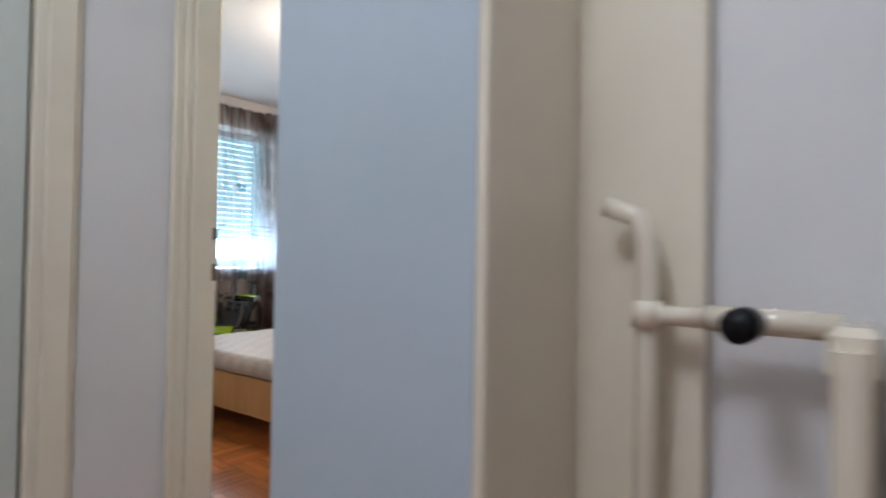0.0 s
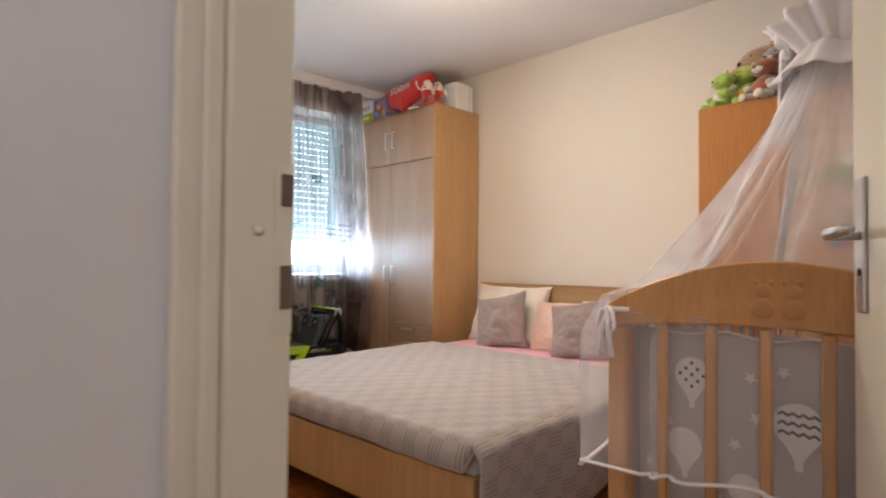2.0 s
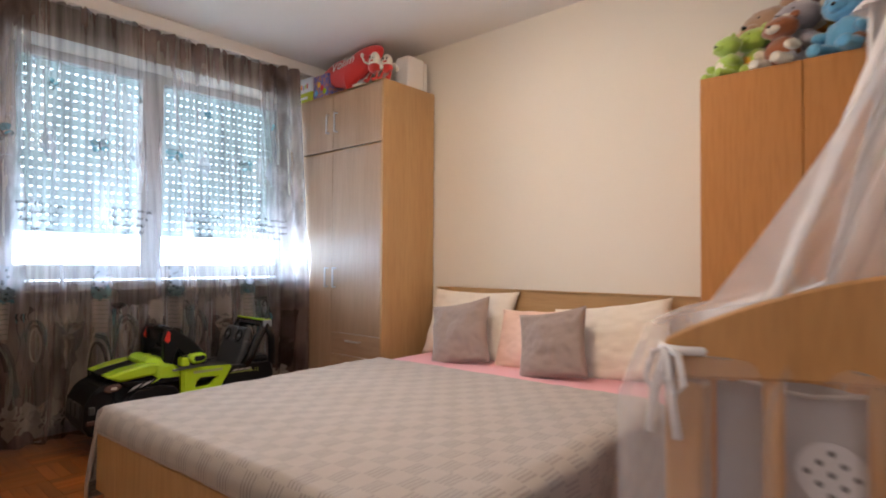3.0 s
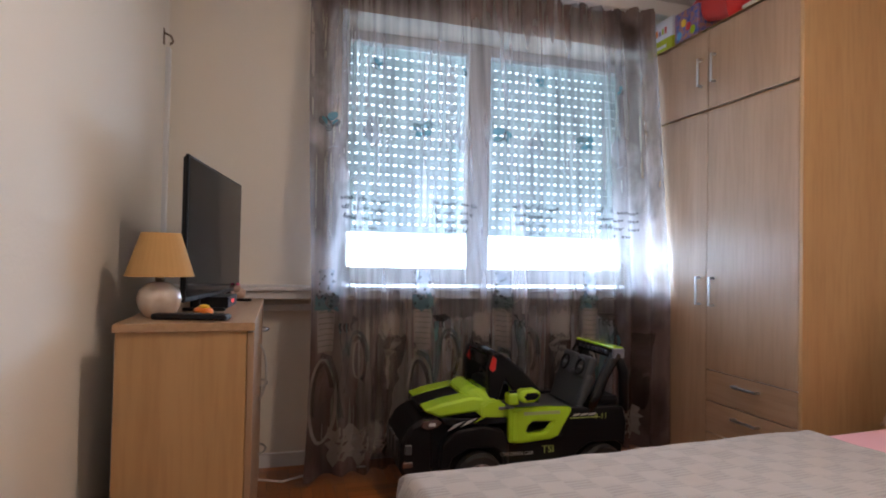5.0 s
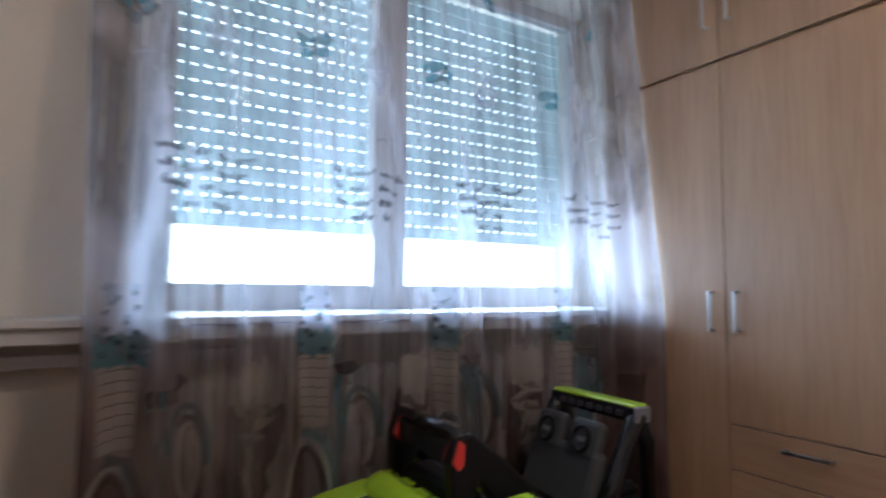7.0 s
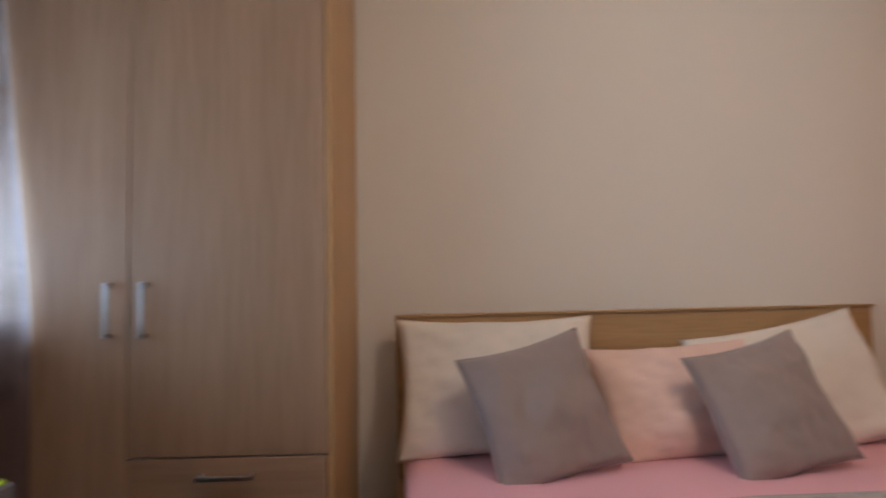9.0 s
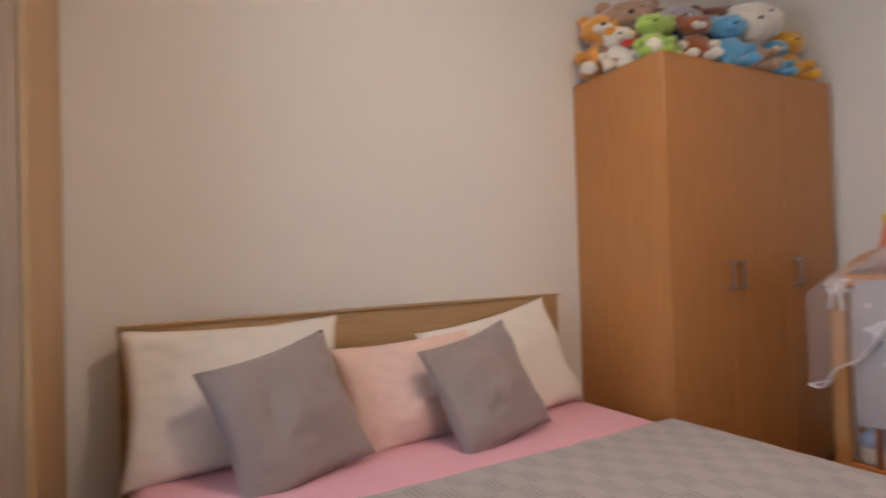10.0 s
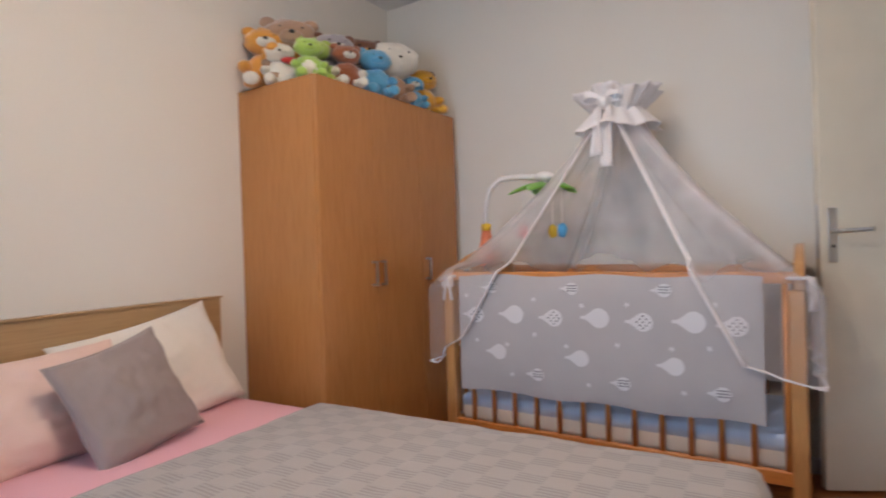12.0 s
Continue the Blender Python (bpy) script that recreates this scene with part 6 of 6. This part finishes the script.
def plush(label, place, turn, h, body, head=None, belly=None, ears="round", ear_color=None, muzzle="white", lean=0.0, name="plush_toy", limbs=None, feet=None, big_head=1.0):
    """A sitting soft toy that faces -x before it is turned; h is its height."""
    h = h * 1.42
    t = thing(name, label, "plush toy", place, turn)
    t.rotation_euler[1] = radians(lean)
    head, ear_color, limbs, feet = head or body, ear_color or head or body, limbs or body, feet or limbs or body
    s = random.randint(0, 99)
    r = 0.19 * h * big_head
    fluffy("body", (0, 0, 0.27 * h), (0.19 * h, 0.21 * h, 0.27 * h), P[body], t, s)
    if belly:
        ball("belly", (-0.06 * h, 0, 0.26 * h), (0.15 * h, 0.15 * h, 0.20 * h), P[belly], t)
    hz = 0.50 * h + r
    hd = fluffy("head", (-0.02 * h, 0, hz), (r, r * 1.12, r * 0.98), P[head], t, s + 1)
    if muzzle:
        fluffy("muzzle", (-0.02 * h - r * 0.78, 0, hz - r * 0.25), (r * 0.42, r * 0.50, r * 0.36), P[muzzle], hd, s + 2)
    ball("nose", (-0.02 * h - r * (1.17 if muzzle else 0.98), 0, hz - r * 0.12), r * (0.13 if muzzle else 0.09), EYE, hd, seg=8, rings=6)
    for y in (-1, 1):
        ball("eye", (-0.02 * h - r * 0.82, y * r * 0.42, hz + r * 0.25), r * 0.085, EYE, hd, seg=8, rings=6)
        if ears == "round":
            ball("ear", (0, y * r * 0.85, hz + r * 0.80), (r * 0.20, r * 0.36, r * 0.36), P[ear_color], hd, seg=10, rings=7)
        elif ears == "drop":
            ball("ear", (0, y * r * 1.12, hz - r * 0.05), (r * 0.30, r * 0.20, r * 0.62), P[ear_color], hd, seg=10, rings=7)
        elif ears == "spike":
            bm = bmesh.new()
            add_lathe(bm, [(r * 0.22, 0), (r * 0.14, r * 0.3), (r * 0.02, r * 0.6)], Matrix.Translation((0, y * r * 0.5, hz + r * 0.75)), 10)
            mesh_ob("horn", bm, P[ear_color], hd, smooth=True)
        fluffy("arm", (-0.10 * h, y * 0.20 * h, 0.31 * h), (0.13 * h, 0.070 * h, 0.085 * h), P[limbs], t, s + 3)
        fluffy("leg", (-0.17 * h, y * 0.13 * h, 0.09 * h), (0.17 * h, 0.09 * h, 0.09 * h), P[limbs], t, s + 4)
        ball("foot", (-0.33 * h, y * 0.14 * h, 0.09 * h), (0.05 * h, 0.08 * h, 0.09 * h), P[feet], t, seg=10, rings=7)
    t.scale = (1.2, 1.42, 1.0)
    return t


WT = 1.818
plush("honey-coloured plush bear with white soles on the beech wardrobe", (3.415, 1.990, WT), -42, 0.245, "honey", feet="white")
pup = plush("ivory plush dog with honey patch on the beech wardrobe", (3.300, 2.010, WT), -42, 0.165, "white", ears="drop", ear_color="honey")
fluffy("patch", (-0.030, 0.022, 0.178), (0.020, 0.022, 0.024), P["honey"], pup, 5)
fluffy("bow", (-0.040, -0.030, 0.118), (0.014, 0.026, 0.016), P["red"], pup, 6)
plush("green plush dragon with pale belly at the wardrobe corner", (3.120, 2.000, WT), -36, 0.155, "green", belly="white", ears="spike", muzzle="green")
plush("large tan plush bear at the back of the wardrobe top", (3.360, 1.890, WT), -38, 0.275, "tan", muzzle="tan", big_head=1.15)
plush("grey plush panda between brown bears on the wardrobe", (3.200, 1.750, WT), -32, 0.24, "grey", ears="round", ear_color="brown")
plush("rust brown plush monkey with ivory paws on the wardrobe", (3.085, 1.790, WT), -28, 0.17, "rust", feet="white", limbs="white", muzzle="white")
plush("dark brown plush bear in the middle of the wardrobe top", (3.200, 1.530, WT), -30, 0.27, "brown", ears="round", muzzle="honey")
plush("blue plush hippo at the front of the wardrobe top", (3.090, 1.570, WT), -27, 0.20, "blue", head="blue", muzzle="blue")
plush("plush toy with a big ivory head and tan body", (3.100, 1.410, WT), -28, 0.205, "tan", head="white", muzzle=None, ears=None, big_head=1.7)
plush("yellow plush lion behind the blue toys", (3.330, 1.390, WT), -28, 0.27, "yellow", muzzle="yellow")
plush("small sky-blue plush elephant near the wardrobe end", (3.085, 1.250, WT), -26, 0.15, "blue", limbs="blue", ears="drop")
plush("honey yellow plush bear at the wardrobe end", (3.130, 1.085, WT), -20, 0.215, "yellow", ear_color="brown", muzzle="yellow")
plush("orange plush tiger leaning on the brown bears", (3.280, 1.650, WT), -32, 0.22, "honey", muzzle="white")
plush("tan plush puppy at the back of the crowd", (3.400, 1.550, WT), -30, 0.24, "tan", ears="drop", ear_color="brown")
plush("green plush frog sitting behind the dragon", (3.180, 1.910, WT), -34, 0.18, "green", belly="yellow", muzzle="green")
plush("small red plush dog tucked among the bears", (3.270, 1.870, WT), -34, 0.16, "red", muzzle="white", ears="drop")

# ---- on top of the oak wardrobe ----
OT = 2.261
M["lime_card"] = material("lime_printed_card", (0.42, 0.50, 0.02), 0.45)
M["blue_card"] = material("blue_printed_card", (0.05, 0.14, 0.50), 0.4, mottle=0.9, mottle_scale=35, second=(0.50, 0.22, 0.10))
M["white_card"] = material("white_printed_card", (0.72, 0.74, 0.80), 0.45)
tb = thing("toy_box", "white and lime cardboard toy box on the oak wardrobe", "toy box", (3.03, 4.96, OT))
box("carton", 0, 0.30, 0, 0.21, 0, 0.20, M["white_card"], tb, 0.002)
box("lime_band", -0.001, 0.301, -0.001, 0.211, 0.0, 0.085, M["lime_card"], tb, 0)
for k in range(5):
    box("picture_bar", -0.0015, -0.0005, 0.05 + k * 0.026, 0.066 + k * 0.026, 0.115, 0.155 - 0.006 * (k % 3), (M["red"], M["lime_card"], M["blue_card"], M["orange"], M["grey_plastic"])[k], tb, 0)
box("caption_bar", -0.0022, -0.0012, 0.05, 0.15, 0.035, 0.052, M["white_card"], tb, 0)
tb = thing("toy_box", "blue colourful cardboard toy box beside the red heart cushion", "toy box", (3.04, 4.77, OT))
box("carton", 0, 0.28, 0, 0.185, 0, 0.19, M["blue_card"], tb, 0.002)
for k in range(4):
    ball("picture", (0.0, 0.04 + 0.035 * k, 0.06 + 0.03 * (k % 3)), (0.0012, 0.022, 0.024), (M["lime"], M["red"], M["yellow"], M["sky"])[k], tb, seg=10, rings=6)


def heart(u):
    a = 2 * math.pi * u
    return Vector((0, 0.0210 * 16 * math.sin(a) ** 3, 0.0104 * (13 * math.cos(a) - 5 * math.cos(2 * a) - 2 * math.cos(3 * a) - math.cos(4 * a))))


hc = thing("heart_cushion", "red plush heart cushion with white lettering on the oak wardrobe", "cushion", (3.12, 4.59, OT + 0.185), 0)
hc.rotation_euler = (radians(-7), radians(12), 0)
bm = bmesh.new()
rings = []
for s in (-1, 1):
    prev = None
    for j in range(9):
        f = j / 8
        sc = math.sin(f * math.pi / 2)
        row = [bm.verts.new(Vector((s * 0.065 * math.cos(f * math.pi / 2) ** 0.8, 0, 0)) + heart(k / 48) * max(sc, 0.02)) for k in range(48)]
        if prev:
            for k in range(48):
                q = (prev[k], prev[(k + 1) % 48], row[(k + 1) % 48], row[k])
                bm.faces.new(q if s > 0 else q[::-1])
        prev = row
bmesh.ops.remove_doubles(bm, verts=bm.verts, dist=0.0004)
bmesh.ops.recalc_face_normals(bm, faces=bm.faces)
mesh_ob("cushion", bm, M["red"], hc, smooth=True)
tube("seam", [heart(k / 60) for k in range(60)], 0.003, M["red"], hc, 5, closed=True)
lettering("lettering", "Volim", 0.112, pose(-0.0675, 0.03, 0.035, 90, 0, -90), M["white"], hc, depth=0.001, shear=0.2)
for k, (y, h) in enumerate(((4.25, 1.0), (4.155, 0.86))):
    e = thing("plush_egg", "white smiling egg-shaped plush toy with red trousers and thin legs", "plush toy", (3.05 + 0.03 * k, y, OT), 8 + 12 * k)
    ball("body", (0, 0, 0.150 * h), (0.038, 0.046 * h, 0.072 * h), P["white"], e)
    ball("trousers", (0, 0, 0.112 * h), (0.041, 0.050 * h, 0.042 * h), P["red"], e)
    ball("mouth", (-0.036, 0, 0.152 * h), (0.005, 0.018, 0.006), P["red"], e, seg=10, rings=6)
    for s in (-1, 1):
        ball("eye", (-0.034, s * 0.014, 0.178 * h), (0.005, 0.006, 0.010), EYE, e, seg=8, rings=6)
        tube("leg", [(0, s * 0.022, 0.09 * h), (-0.02, s * 0.035, 0.045), (-0.035, s * 0.032, 0.012)], 0.011, P["red"], e, 8)
        ball("shoe", (-0.048, s * 0.034, 0.012), (0.026, 0.015, 0.012), P["red"], e, seg=10, rings=6)
        up = 0.05 if s > 0 else -0.045
        tube("arm", [(0, s * 0.042, 0.14 * h), (-0.02, s * 0.075, 0.14 * h + up * 0.4), (-0.03, s * 0.088, 0.14 * h + up)], 0.007, P["white"], e, 8)
        ball("glove", (-0.031, s * 0.090, 0.145 * h + up * 1.25), (0.011, 0.014, 0.016), P["white"], e, seg=10, rings=7)
sh = thing("toy_shoe", "small pale plush shoe lying by the heart cushion", "plush toy", (3.04, 4.38, OT), 20)
ball("sole", (0, 0, 0.014), (0.035, 0.07, 0.014), P["white"], sh)
ball("upper", (0.005, -0.015, 0.032), (0.028, 0.045, 0.024), P["grey"], sh)
fb = thing("foam_block", "white foam packing block standing on the oak wardrobe", "packing", (3.24, 4.13, OT))
box("slab", 0, 0.16, -0.02, 0.11, 0.0, 0.225, M["white"], fb, 0.012, segments=2)
box("slab", 0.165, 0.20, -0.02, 0.085, 0.0, 0.21, M["white"], fb, 0.006)

# ---- skirting, thresholds ----
for name, r in (("baseboard", (0.90, X1 - 0.002, Y0, Y0 + 0.014, 0, 0.07)), ("baseboard", (X1 - 0.014, X1, Y0 + 0.016, Y1, 0, 0.07)), ("baseboard", (X0, X0 + 0.014, DY1 + 0.10, Y1, 0, 0.07)), ("baseboard", (X0 + 0.015, X1 - 0.015, Y1 - 0.014, Y1, 0, 0.07)),
                ("baseboard", (0.015, 0.234, HY - 0.014, HY, 0, 0.07))):
    tagged(box(name, *r, M["frame"], None, 0.003), "white painted wooden skirting board", kind="structure")
tagged(box("threshold", 0.27, 0.40, DY0, DY1 - 0.012, -0.003, 0.012, M["oak_h"], None, 0.004), "worn oak door threshold", kind="structure")

# ---- parquet ----
floor = tagged(new("floor"), "warm glossy oak parquet laid in basket squares", "floor", kind="structure")
SQ, N = 0.245, 5
far = bmesh.new()
SW = SQ / N
shared = {}


def plank_mesh(along_x):
    if along_x not in shared:
        bm = bmesh.new()
        g = 0.0006
        w, d = (SQ, SW) if along_x else (SW, SQ)
        add_box(bm, g, w - g, g, d - g, -0.006, 0.0)
        for v in bm.verts:
            if v.co.z > -0.001:
                v.co.x += 0.0006 if v.co.x < w / 2 else -0.0006
                v.co.y += 0.0006 if v.co.y < d / 2 else -0.0006
        me = bpy.data.meshes.new("plank")
        bm.to_mesh(me)
        bm.free()
        me.materials.append(M["parquet_x"] if along_x else M["parquet"])
        shared[along_x] = me
    return shared[along_x]


M["parquet_x"] = material("parquet_oak_crosswise", (0.41, 0.135, 0.027), 0.28, grain=(0.25, 0.07, 0.014), grain_scale=(3, 30, 30), coat=0.4, rand=0.35)
M["parquet"] = material("parquet_oak_lengthwise", (0.41, 0.135, 0.027), 0.28, grain=(0.22, 0.07, 0.018), grain_scale=(30, 3, 30), coat=0.4, rand=0.3)
count = 0
for i in range(-10, 14):
    for j in range(-8, 22):
        x, y = i * SQ, j * SQ
        if x > X1 or y > Y1 + 0.2 or (x < 0.3 and y > 1.5):
            continue
        near = 0.30 < x < 1.5 and 1.6 < y < 5.0 and not (x > 1.2 and y < 4.0)
        for k in range(N):
            along = (i + j) % 2 == 0
            px, py = (x, y + k * SW) if along else (x + k * SW, y)
            tilt = 0.0004 * random.uniform(-1, 1)
            if near and count < 298:
                ob = new("plank", plank_mesh(along))
                ob.location, ob.parent = (px, py, tilt), floor
                count += 1
            else:
                w, d = (SQ, SW) if along else (SW, SQ)
                add_box(far, px + 0.0008, px + w - 0.0008, py + 0.0008, py + d - 0.0008, -0.006, tilt)
tagged(mesh_ob("parquet_rest", far, M["parquet_x"], floor), kind="stuff")
